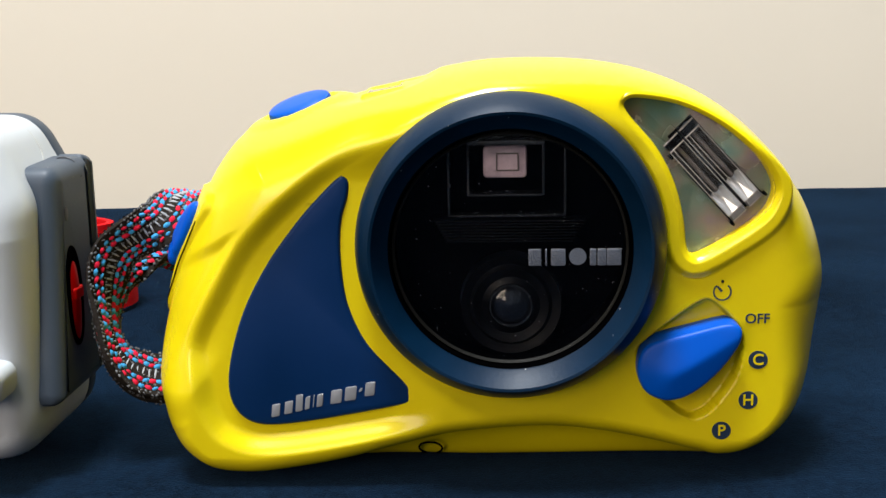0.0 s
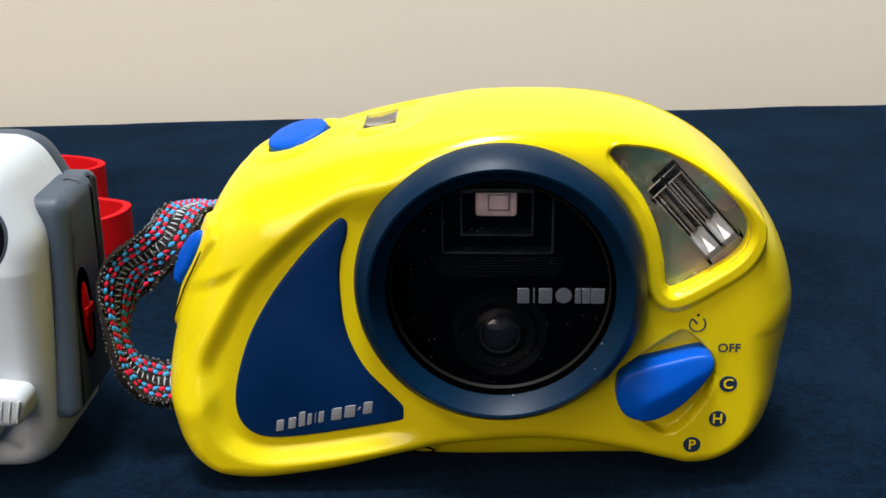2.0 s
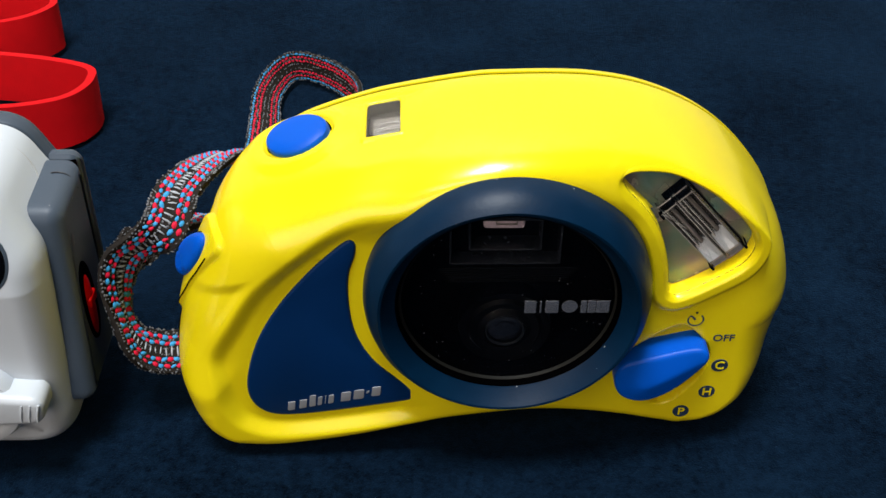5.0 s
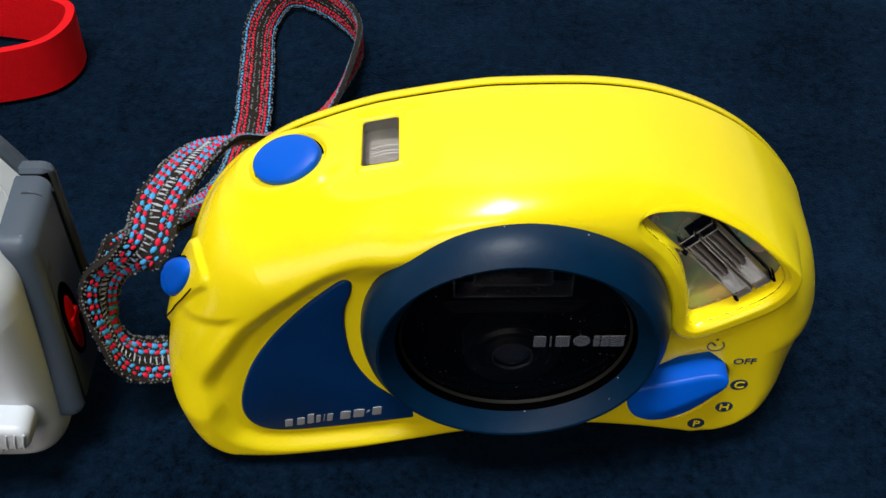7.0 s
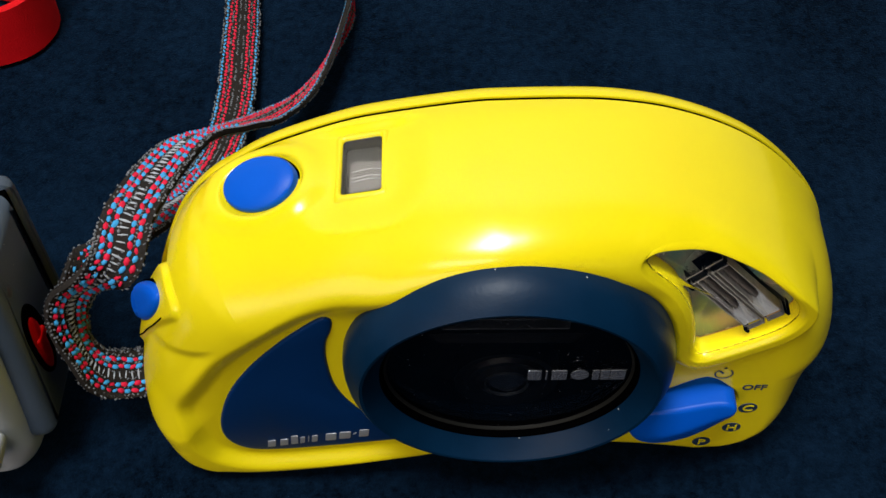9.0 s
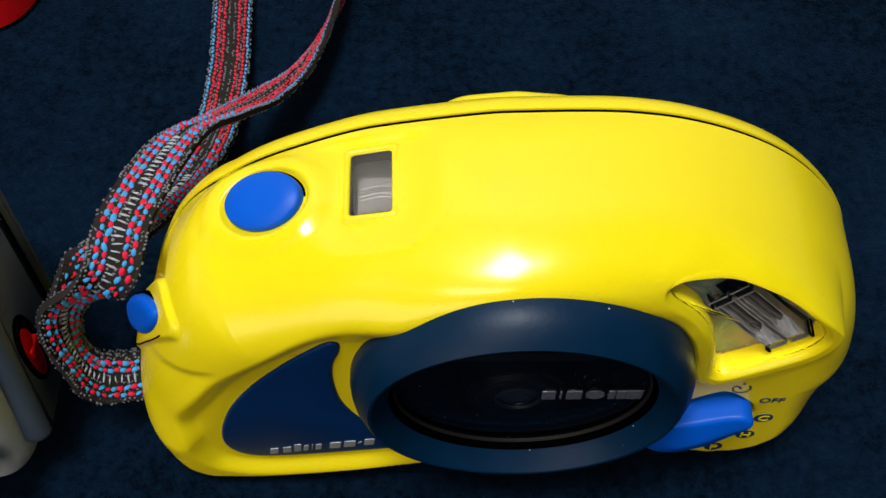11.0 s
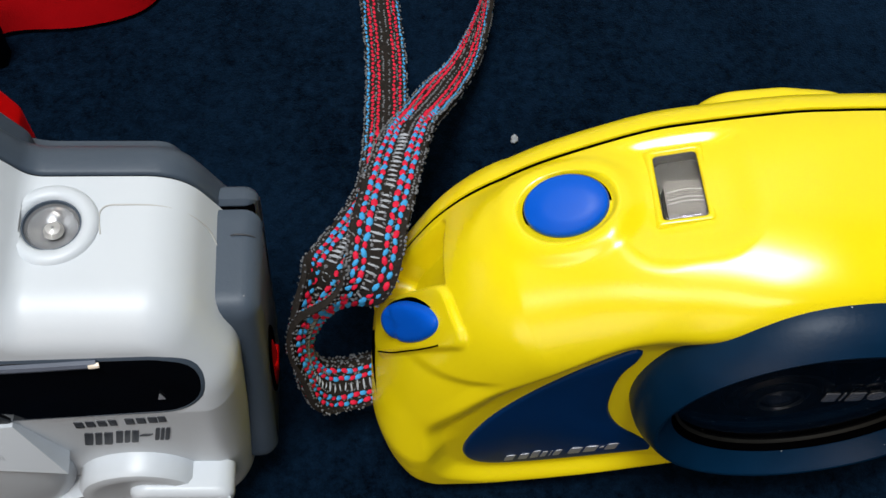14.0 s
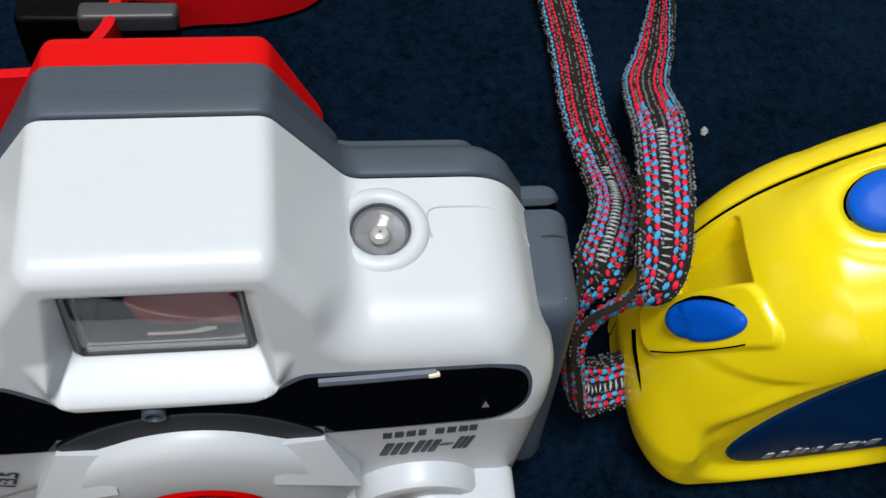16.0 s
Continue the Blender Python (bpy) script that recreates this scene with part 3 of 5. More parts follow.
    # blue grip panel
    blade = closed_curve([
        (-0.0262, 0.0567), (-0.0256, 0.0556), (-0.0259, 0.0530), (-0.0271, 0.0490), (-0.0275, 0.0434), (-0.0270, 0.0360), (-0.0255, 0.0306), (-0.0229, 0.0257),
        (-0.0189, 0.0213), (-0.0152, 0.0180), (-0.0144, 0.0166), (-0.0152, 0.0153), (-0.0286, 0.0126), (-0.0385, 0.0111), (-0.0443, 0.0112), (-0.0477, 0.0135), (-0.0491, 0.0178),
        (-0.0483, 0.0241), (-0.0454, 0.0328), (-0.0407, 0.0413), (-0.0352, 0.0486), (-0.0310, 0.0532), (-0.0274, 0.0566)], 220)
    part("panel_gap", to_mesh(*plate(blade + normals2(blade) * 0.00035, 0.0040, 0.0060, 0.0002)), MATT, cam_ob, "thin dark gap round the blue panel")
    panel = part("grip_panel", to_mesh(*plate(blade, 0.0032, 0.0060, 0.0006)), BLADE, cam_ob, "matt blue curved grip panel")
    for i, (x0, x1, h, italic) in enumerate(((-0.0414, -0.0396, 0.0024, 1), (-0.0390, -0.0372, 0.0024, 1), (-0.0369, -0.0353, 0.0032, 1), (-0.0352, -0.0340, 0.0024, 1), (-0.0337, -0.0332, 0.0024, 1), (-0.0330, -0.0316, 0.0024, 1),
                                                     (-0.0304, -0.0281, 0.0026, 1.4), (-0.0278, -0.0254, 0.0026, 1.4), (-0.0252, -0.0243, 0.0007, 1.4), (-0.0241, -0.0220, 0.0026, 1.4))):
        z = 0.0125 + 0.23 * (x0 + 0.0414)
        z += 0.0010 if h < 0.001 else 0
        poly = rounded_polygon([(x0, z), (x1 - 0.0003, z + 0.0003), (x1, z + h + 0.0003), (x0 + 0.0003, z + h)], 0.0001, 24)
        part("letter_block", to_mesh(*plate(poly, 0.00308, 0.0033, 0.00004)), SILVER_INK, panel)

    # flash
    near = grid.reshape(-1, 3)
    near = near[(near[:, 0] > 0.012) & (near[:, 1] < 0.022) & (near[:, 2] > 0.032)]
    ys = np.array([near[np.argsort(((near[:, (0, 2)] - q) ** 2).sum(1))[:8], 1].mean() for q in FLASH])
    for _ in range(6):
        ys = (np.roll(ys, 1) + ys + np.roll(ys, -1)) / 3
    fn = normals2(FLASH)
    edge = lambda off, h: np.stack([(FLASH + fn * off)[:, 0], ys + h, (FLASH + fn * off)[:, 1]], 1)
    part("flash_rim", to_mesh(*loft([edge(*r) for r in ((0.0011, 0.0006), (0.0008, -0.0002), (0.0004, -0.0004), (0.0, -0.0001), (-0.0003, 0.0006), (-0.0003, 0.0040))]), angle=60), YELLOW, cam_ob)
    mid = np.array((FLASH[:, 0].mean(), float(ys.mean()), FLASH[:, 1].mean()))

    def sheet(off, h, sag=0.0):
        rim_ring = edge(off, h)
        return [rim_ring] + [mid + np.array((0, h + sag, 0)) + (rim_ring - mid - np.array((0, h + sag, 0))) * k for k in (0.75, 0.5, 0.25, 0.02)]
    part("flash_tray", to_mesh(*loft(sheet(-0.0002, 0.0042), False, True)), TRAY, cam_ob, "greenish flash tray with a painted iridescent sheen")
    part("flash_wall", to_mesh(*loft([edge(0.0, 0.0004), edge(-0.0003, 0.0044)])), AMBER, cam_ob)
    front, rear = sheet(-0.0003, 0.0005), sheet(-0.0003, 0.0010)
    fw = part("flash_window", to_mesh(*loft([*front[::-1], *rear], True, True)), GLASS, cam_ob, "clear flash window")
    fw.visible_shadow = False
    flash_unit(cam_ob)

    # mode dial
    dial = thing_part("mode_dial", cam_ob)
    part("pointer_knob", to_mesh(*pointer_knob(), angle=28), BLUE, dial, "bright blue ridged teardrop mode knob")
    for txt, x, z, s in (("OFF", 0.0462, 0.0301, 0.0018), ("C", 0.0466, 0.0225, 0.0021), ("H", 0.0451, 0.0149, 0.0021), ("P", 0.0405, 0.0091, 0.0021)):
        y = float(front_level(np.array([x]))[0]) - 0.00012
        if len(txt) == 1:
            part("mark_disc", to_mesh(*revolve([(0.0017, 0.0002), (0.0017, 0)], 40, (x, y, z), False, True)), NAVY_INK, dial)
            letter(txt, x, y - 0.00010, z, s, YELLOW, dial)
        else:
            letter(txt, x, y, z, s, NAVY_INK, dial)
    x, z = 0.0399, 0.0351
    y = float(front_level(np.array([x]))[0]) - 0.00012
    a = np.linspace(radians(130), radians(410), 40)
    arc = [np.stack([x + r * np.cos(a), np.full(40, y), z + r * np.sin(a)], 1) for r in (0.00135, 0.00165)]
    sym = [loft(arc, closed=False), revolve([(0.00028, 0), (0.0001, 0)], 16, (x, y, z + 0.0019), True)]
    hand = np.array([(-0.0011, 0.0010), (-0.0002, -0.0001), (0.0001, 0.0002), (-0.0007, 0.0011)])
    sym.append((np.stack([x + hand[:, 0], np.full(4, y), z + hand[:, 1]], 1), [(0, 1, 2, 3)]))
    part("timer_symbol", to_mesh(*joined(sym)), NAVY_INK, dial)

    # shutter button
    top_parts(cam_ob)
    # tripod bush edge under the arch
    turn = np.linspace(radians(-60), radians(240), 30)
    rim = [(-0.0131 + 0.0022 * math.cos(t), 0.0166 - 1.20 * (0.0022 + 0.0022 * math.sin(t)), 0.0022 + 0.0022 * math.sin(t)) for t in turn]
    part("bush_rim", to_mesh(*cord(rim, 0.00020, n=60)), MATT, cam_ob, "dark round edge of the tripod bush")
    return cam_ob


def pointer_knob():
    """A teardrop with upright sides and a roof ridge running out to its tip."""
    out = closed_curve([(0.0249, 0.0228), (0.0261, 0.0257), (0.0290, 0.0272), (0.0350, 0.0288), (0.0404, 0.0301), (0.0424, 0.0297), (0.0429, 0.0282), (0.0421, 0.0255), (0.0390, 0.0212), (0.0345, 0.0174), (0.0306, 0.0161), (0.0270, 0.0172), (0.0252, 0.0198)], 140)
    tip, heart = np.array((0.0424, 0.0277)), np.array((0.0312, 0.0212))
    run = (tip - heart) / np.linalg.norm(tip - heart)
    cross = np.array((-run[1], run[0]))

    def roof(p):
        e, along = (p - heart) @ cross, (p - heart) @ run
        ridge = np.sqrt(e * e + np.where(along < 0, along, 0) ** 2 * 0.7 + 0.0007**2) - 0.0007
        return 0.0002 + 0.30 * ridge + 0.0010 * smooth(0.002, 0.012, along)
    nrm = normals2(out)
    rings = [np.stack([out[:, 0], np.full(len(out), 0.0085), out[:, 1]], 1)]
    for a in np.linspace(0, np.pi / 2, 5):
        p = out - nrm * 0.0007 * (1 - math.cos(a))
        rings.append(np.stack([p[:, 0], roof(p) + 0.0007 * (1 - math.sin(a)), p[:, 1]], 1))
    edge = out - nrm * 0.0007
    for k in (0.92, 0.84, 0.76, 0.68, 0.6, 0.52, 0.44, 0.36, 0.28, 0.2, 0.12, 0.05):
        q = heart + (edge - heart) * k
        rings.append(np.stack([q[:, 0], roof(q), q[:, 1]], 1))
    return loft(rings, True, True)


def thing_part(name, parent):
    ob = new(name)
    ob.empty_display_size = 0.005
    ob.parent = parent
    ob.matrix_parent_inverse = Matrix.Translation([-v for v in BASE.get(parent.name, (0, 0, 0))])
    return ob


def letter(txt, x, y, z, size, mat, parent):
    cu = bpy.data.curves.new("letter", "FONT")
    cu.body, cu.size, cu.align_x, cu.align_y, cu.extrude, cu.offset = txt, size * 1.38, "CENTER", "CENTER", 0.00004, 0.00004
    tmp = bpy.data.objects.new("tmp", cu)
    scene.collection.objects.link(tmp)
    me = bpy.data.meshes.new_from_object(tmp.evaluated_get(bpy.context.evaluated_depsgraph_get()))
    bpy.data.objects.remove(tmp)
    me.transform(pose(x, y, z, 90, 0, 0))
    return part("letter", me, mat, parent)


def flash_unit(parent):
    """Two ribbed glass tubes with faceted ends, lying askew in the tray."""
    unit = thing_part("flash_tube", parent)
    a = np.array(((0.0291, 0.0607), (0.0344, 0.0659), (0.0477, 0.0537), (0.0415, 0.0472)))
    u, v = (a[3] - a[0]), (a[1] - a[0])
    o = a[0]

    def P(s, t, y):
        q = o + u * s + v * t
        return (q[0], y + 0.10 * max(q[1] - 0.0525, 0), q[1])

    def strip(name, s0, s1, prof, mat, label=""):
        verts = [P(s, t, y) for s in np.linspace(s0, s1, 6) for t, y in prof]
        n = len(prof)
        faces = [(k * n + i, k * n + i + 1, (k + 1) * n + i + 1, (k + 1) * n + i) for k in range(5) for i in range(n - 1)]
        return part(name, to_mesh(np.array(verts), faces, angle=25), mat, unit, label)
    strip("flash_base", -0.01, 1.01, [(0.0, 0.0096), (0.0, 0.0091), (1.0, 0.0091), (1.0, 0.0096)], BLACK)
    for t0, t1 in ((0.03, 0.475), (0.525, 0.97)):
        span = t1 - t0
        T = lambda k: t0 + span * k
        strip("trough", 0.12, 0.68, [(T(k), 0.0074 + 0.0014 * math.sin(math.pi * k) ** 0.8) for k in np.linspace(0.04, 0.96, 13)], TROUGH, "smoky curved flash reflector")
        strip("tube", 0.10, 0.68, [(T(0.5 + 0.15 * math.sin(a)), 0.0083 - 0.0009 * math.cos(a)) for a in np.linspace(-1.5, 1.5, 9)], TUBE, "grey-brown flash tube")
        for k in (0.0, 0.22, 0.93):
            strip("edge_bar", 0.09, 0.69 if k == 0.22 else 0.93, [(T(k), 0.0086), (T(k + 0.01), 0.0069), (T(k + 0.055), 0.0069), (T(k + 0.07), 0.0086)], EDGEBAR)
        # bright fan of facets at the lower end
        low = [P(0.67, T(k), y) for k, y in ((0.08, 0.0076), (0.36, 0.0088), (0.66, 0.0088), (0.92, 0.0076))]
        top = [P(0.93, T(k), 0.0070) for k in (0.02, 0.30, 0.70, 0.98)]
        mid = [P(0.80, T(0.22), 0.0074), P(0.77, T(0.50), 0.0084), P(0.82, T(0.80), 0.0073)]
        fan = [(0, 1, 8), (0, 8, 4), (4, 8, 5), (1, 5, 8), (1, 2, 9), (1, 9, 5), (5, 9, 6), (2, 6, 9), (2, 3, 10), (2, 10, 6), (6, 10, 7), (3, 7, 10)]
        part("faceted_end", to_mesh(np.array(low + top + mid), fan, angle=4), CHROME, unit, "bright faceted reflector end")
        strip("end_plate", 0.935, 1.0, [(T(0.0), 0.0090), (T(0.02), 0.0072), (T(0.10), 0.0068), (T(0.90), 0.0068), (T(0.98), 0.0072), (T(1.0), 0.0090)], SMOKED, "smoky grey end plate")
        for x in (0.925, 0.99):
            strip("end_bar", x, x + 0.012, [(T(0.02), 0.0076), (T(0.03), 0.0067), (T(0.97), 0.0067), (T(0.98), 0.0076)], EDGEBAR)
        strip("tube_head", 0.0, 0.10, [(T(0.0), 0.0090), (T(0.03), 0.0074), (T(0.12), 0.0069), (T(0.88), 0.0069), (T(0.97), 0.0074), (T(1.0), 0.0090)], BLACK)
        for x in (0.0, 0.092):
            strip("head_bar", x, x + 0.016, [(T(0.0), 0.0074), (T(0.01), 0.0067), (T(0.99), 0.0067), (T(1.0), 0.0074)], EDGEBAR)
    for sx, tx in ((0.97, -0.04), (0.97, 0.98), (0.10, -0.05)):
        strip("corner_clip", sx, sx + 0.06, [(tx, 0.0092), (tx + 0.01, 0.0066), (tx + 0.07, 0.0066), (tx + 0.08, 0.0092)], MATT)


def top_parts(parent):
    nrm = Vector((-0.28, -0.29, 0.92)).normalized()
    c = Vector((-0.0367, 0.0217, 0.0674))
    x_axis = Vector((1, 0, 0.29)).normalized()
    y_axis = nrm.cross(x_axis).normalized()
    x_axis = y_axis.cross(nrm)
    m = Matrix((x_axis, y_axis, nrm)).transposed().to_4x4()
    m.translation = c
    a = np.linspace(0, 2 * np.pi, 72, endpoint=False)

    def oval(rx, ry, h):
        return np.array([m @ Vector((rx * math.cos(t), ry * math.sin(t), h)) for t in a])
    part("shutter_button", to_mesh(*loft([oval(0.0062, 0.0046, -0.003), oval(0.0062, 0.0046, 0.0004), oval(0.0060, 0.0044, 0.0009), oval(0.0055, 0.0040, 0.0012), oval(0.003, 0.0022, 0.0014)], True, True)), BLUE, parent, "oval bright blue shutter button")
    part("button_gap", to_mesh(*loft([oval(0.0065, 0.0049, -0.003), oval(0.0065, 0.0049, -0.0006)], True, True)), MATT, parent)
    # film counter window in the top
    q = [Vector((-0.0175, 0.0286, 0.0712)), Vector((-0.0238, 0.0283, 0.0700)), Vector((-0.0237, 0.0175, 0.0697)), Vector((-0.0173, 0.0176, 0.0709))]
    n2 = (q[0] - q[2]).cross(q[1] - q[3]).normalized()
    n2 = n2 if n2.z > 0 else -n2
    mid = sum(q, Vector()) / 4
    quad = [mid + (p - mid) for p in q]

    def ring4(grow, h):
        dense = []
        for i in range(4):
            a, b, c3 = quad[i - 1], quad[i], quad[(i + 1) % 4]
            u, v = (a - b).normalized(), (c3 - b).normalized()
            b = b - (u + v) * grow
            for t in np.linspace(0, 1, 6):
                dense.append(b + u * 0.0007 * (1 - t) ** 2 + v * 0.0007 * t * t + n2 * h)
        return np.array(dense)
    part("counter_rim", to_mesh(*loft([ring4(0.0016, -0.0012), ring4(0.0008, 0.0003), ring4(0.0003, 0.0004), ring4(0.0, 0.0001), ring4(-0.0001, -0.0004)]), angle=60), YELLOW, parent)
    part("counter_box", to_mesh(*loft([ring4(0.0001, 0.0), ring4(0.0001, -0.0036), ring4(-0.0025, -0.0036)], False, True)), WINDOW, parent, "grey film counter under the window")
    Q = lambda fx, fy, h: (quad[2] * (1 - fx) + quad[3] * fx) * (1 - fy) + (quad[1] * (1 - fx) + quad[0] * fx) * fy + n2 * h
    drum = [[Q(fx, fy, h) for fx, fy in ((0.16, 0.06), (0.98, 0.06), (0.98, 0.60), (0.24, 0.66), (0.16, 0.58))] for h in (-0.0034, -0.0016)]
    part("counter_drum", to_mesh(*loft([np.array(r) for r in drum], False, True), angle=20), COUNTER, parent)
    for fy in (0.30, 0.36, 0.47):
        part("drum_line", to_mesh(*cord([Q(0.22, fy, -0.00155), Q(0.6, fy + 0.02, -0.00155), Q(0.97, fy - 0.01, -0.00155)], 0.00007)), PALEGREY, parent)
    cw = part("counter_window", to_mesh(*loft([ring4(0.0, -0.0008), ring4(0.0, 0.0002), ring4(-0.0002, 0.0003)], True, True)), GLASS, parent, "clear film counter window")
    cw.visible_shadow = False
    # release button at the strap corner
    d, w = Vector((0.0084, -0.0069, 0.0134)).normalized(), Vector((-0.76, -0.50, 0.42)).normalized()
    s = w.cross(d).normalized()
    w = d.cross(s).normalized()
    w = w if w.x < 0 else -w
    c2 = Vector((-0.0577, 0.0155, 0.0444)) + w * 0.0007

    def egg(rl, rs, h):
        return np.array([c2 + d * (rl * math.cos(t)) + s * (rs * math.sin(t)) * (1 - 0.12 * math.cos(t)) + w * h for t in a])
    part("release_gap", to_mesh(*loft([egg(0.0082, 0.0035, -0.004), egg(0.0083, 0.0036, 0.0000)], True, True)), MATT, parent)
    rings = [egg(0.0080, 0.0033, -0.004), egg(0.0080, 0.0033, 0.0006)]
    for k, h in ((0.97, 0.0010), (0.90, 0.0014), (0.75, 0.0017), (0.55, 0.0018), (0.35, 0.0018), (0.15, 0.0018)):
        ring = egg(0.0080 * k, 0.0033 * k, h)
        along = (ring - np.array(c2)) @ np.array(d)
        rings.append(ring - np.array(w)[None, :] * (0.0005 * np.exp(-(((along + 0.0042) / 0.0006) ** 2)))[:, None])
    part("release_button", to_mesh(*loft(rings, True, True), angle=50), BLUE, parent, "small oval blue release button")


EDGEBLACK = material("worn_black_edges", (0.006, 0.007, 0.009), 0.25, vary=0.4, vary_size=600)
SEAL = material("olive_grey_seal", (0.006, 0.006, 0.005), 0.6, spec=0.2, vary=0.3, vary_size=300)
# pale pink stands for the room reflected in the viewfinder lens
LENSPINK = material("pale_lens_reflection", (0.33, 0.27, 0.32), 0.08, vary=0.4, vary_size=500)
LENSDARK = material("dark_coated_lens", (0.004, 0.005, 0.008), 0.05, spec=0.5)
TROUGH = material("smoky_reflector", (0.22, 0.205, 0.19), 0.16, metal=0.9, vary=0.4, vary_size=400)
EDGEBAR = material("beige_glass_edge", (0.28, 0.255, 0.23), 0.2, metal=0.5, vary=0.35, vary_size=500)
SMOKED = material("smoky_end_plate", (0.085, 0.082, 0.085), 0.12, vary=0.3, vary_size=400)
AMBER = material("amber_flash_wall", (0.42, 0.20, 0.02), 0.3, vary=0.3, vary_size=200)
TRAY = material("iridescent_tray", (0.30, 0.33, 0.24), 0.26, metal=0.6, vary=0.4, vary_size=150)


def iridescent(m):
    """Slow drift from green over grey to violet: the view-dependent sheen put into fixed colour."""
    t = m.node_tree
    n = t.nodes.new("ShaderNodeTexNoise")
    n.inputs["Scale"].default_value, n.inputs["Detail"].default_value = 130, 2
    r = t.nodes.new("ShaderNodeValToRGB")
    cols = ((0.30, (0.11, 0.22, 0.19, 1)), (0.42, (0.19, 0.25, 0.19, 1)), (0.55, (0.29, 0.24, 0.20, 1)), (0.68, (0.26, 0.18, 0.25, 1)))
    r.color_ramp.elements[0].position, r.color_ramp.elements[0].color = cols[0]
    r.color_ramp.elements[1].position, r.color_ramp.elements[1].color = cols[3]
    for p, c in cols[1:3]:
        e = r.color_ramp.elements.new(p)
        e.color = c
    c = t.nodes.new("ShaderNodeTexCoord")
    t.links.new(c.outputs["Object"], n.inputs["Vector"])
    t.links.new(n.outputs["Fac"], r.inputs["Fac"])
    t.links.new(r.outputs["Color"], t.nodes["Principled BSDF"].inputs["Base Color"])


iridescent(TRAY)
COUNTER = material("counter_drum", (0.075, 0.068, 0.060), 0.3, vary=0.2, vary_size=400)
PALEGREY = material("pale_grey_line", (0.24, 0.235, 0.225), 0.4)
WINDOW = material("dark_counter_well", (0.022, 0.020, 0.017), 0.3, vary=0.3, vary_size=200)
yellow_camera()

# ---------------------------------------------------------------- white camera
PIANO = material("glossy_black", (0.0015, 0.0015, 0.002), 0.05, vary=0.1, spec=0.25)
STRIP = material("bluish_strip_reflection", (0.07, 0.085, 0.12), 0.5, vary=0.3, vary_size=260)
GLINT = material("cream_strip_glint", (0.62, 0.54, 0.44), 0.3, vary=0.3, vary_size=300)
DARKINK = material("dark_print", (0.03, 0.035, 0.045), 0.5)
LINE = material("shaded_joint", (0.42, 0.42, 0.41), 0.7)
GRIME = material("brown_grime", (0.36, 0.27, 0.17), 0.8, vary=0.4, vary_size=700)
TRIM = material("mid_grey_plastic", (0.020, 0.023, 0.027), 0.5, vary=0.2, spec=0.12)
BOWL = material("grey_lens_bowl", (0.26, 0.265, 0.275), 0.12, metal=0.5, vary=0.3, vary_size=400)
REDDIM = material("dull_red", (0.12, 0.004, 0.006), 0.3)
FINDERGLASS = material("coated_finder_glass", (0.004, 0.005, 0.006), 0.04, vary=0.5, vary_size=120)
DIAL = (-0.1355, 0.0258)
W_SECTION = rounded_polygon([(-0.0850, 0.003), (-0.0843, 0.052), (-0.0915, 0.0662), (-0.1128, 0.0666), (-0.1231, 0.0815), (-0.1515, 0.0815), (-0.1614, 0.0666), (-0.1900, 0.0662), (-0.1960, 0.052), (-0.1970, 0.003)],
                            [0.0105, 0.012, 0.009, 0.004, 0.003, 0.003, 0.004, 0.009, 0.012, 0.0105], 960)
FINDER = rounded_polygon([(-0.1520, 0.0575), (-0.1228, 0.0575), (-0.1250, 0.0778), (-0.1496, 0.0778)], 0.0015, 120)
FINDER_GLASS = rounded_polygon([(-0.1482, 0.0600), (-0.1262, 0.0600), (-0.1268, 0.0764), (-0.1478, 0.0764)], 0.0008, 80)
HOOD = rounded_polygon([(-0.1535, 0.0650), (-0.1512, 0.0566), (-0.1490, 0.0556), (-0.1262, 0.0558), (-0.1238, 0.0570), (-0.1215, 0.0650)], 0.0015, 120)
BAND_END = [(-0.0957 + 0.0065 * math.cos(t), 0.0531 + 0.0065 * math.sin(t)) for t in np.linspace(np.pi / 2, -np.pi / 2, 15)]
BAND = rounded_polygon([(-0.1750, 0.0600), (-0.1574, 0.0600), (-0.1498, 0.0545), (-0.1257, 0.0550), (-0.1199, 0.0594), *BAND_END, (-0.1111, 0.0456), (-0.1240, 0.0446), (-0.1480, 0.0442), (-0.1750, 0.0440)],
                       [0.003, 0.004, 0.004, 0.004, 0.004, *[0.002] * 15, 0.01, 0.01, 0.01, 0.003], 300)


def white_plain(p):
    """Depth of the bare front: upright below, leaning back above the dark band."""
    return 0.0006 + 0.18 * np.maximum(p[:, 1] - 0.046, 0)


def white_front(p):
    y = white_plain(p)
    y -= 0.0016 * smooth(0.0014, -0.0010, signed(p, HOOD)) * smooth(0.0655, 0.0605, p[:, 1])
    y += 0.0030 * smooth(0.0, -0.0012, signed(p, BAND))
    f = signed(p, FINDER)
    y = y + (0.0080 - y) * smooth(0.0003, -0.0030, f)
    return y + 0.0080 * smooth(-0.0002, -0.0008, signed(p, FINDER_GLASS))


def white_band(p):
    """The front with its rounded rim, for what is let into it."""
    d = np.clip(-signed(p, W_SECTION), 0, 0.0055)
    k = 1 - d / 0.0055
    return white_plain(p) + 0.0075 * (1 - np.sqrt(np.maximum(1 - k * k, 0))) - 0.0001


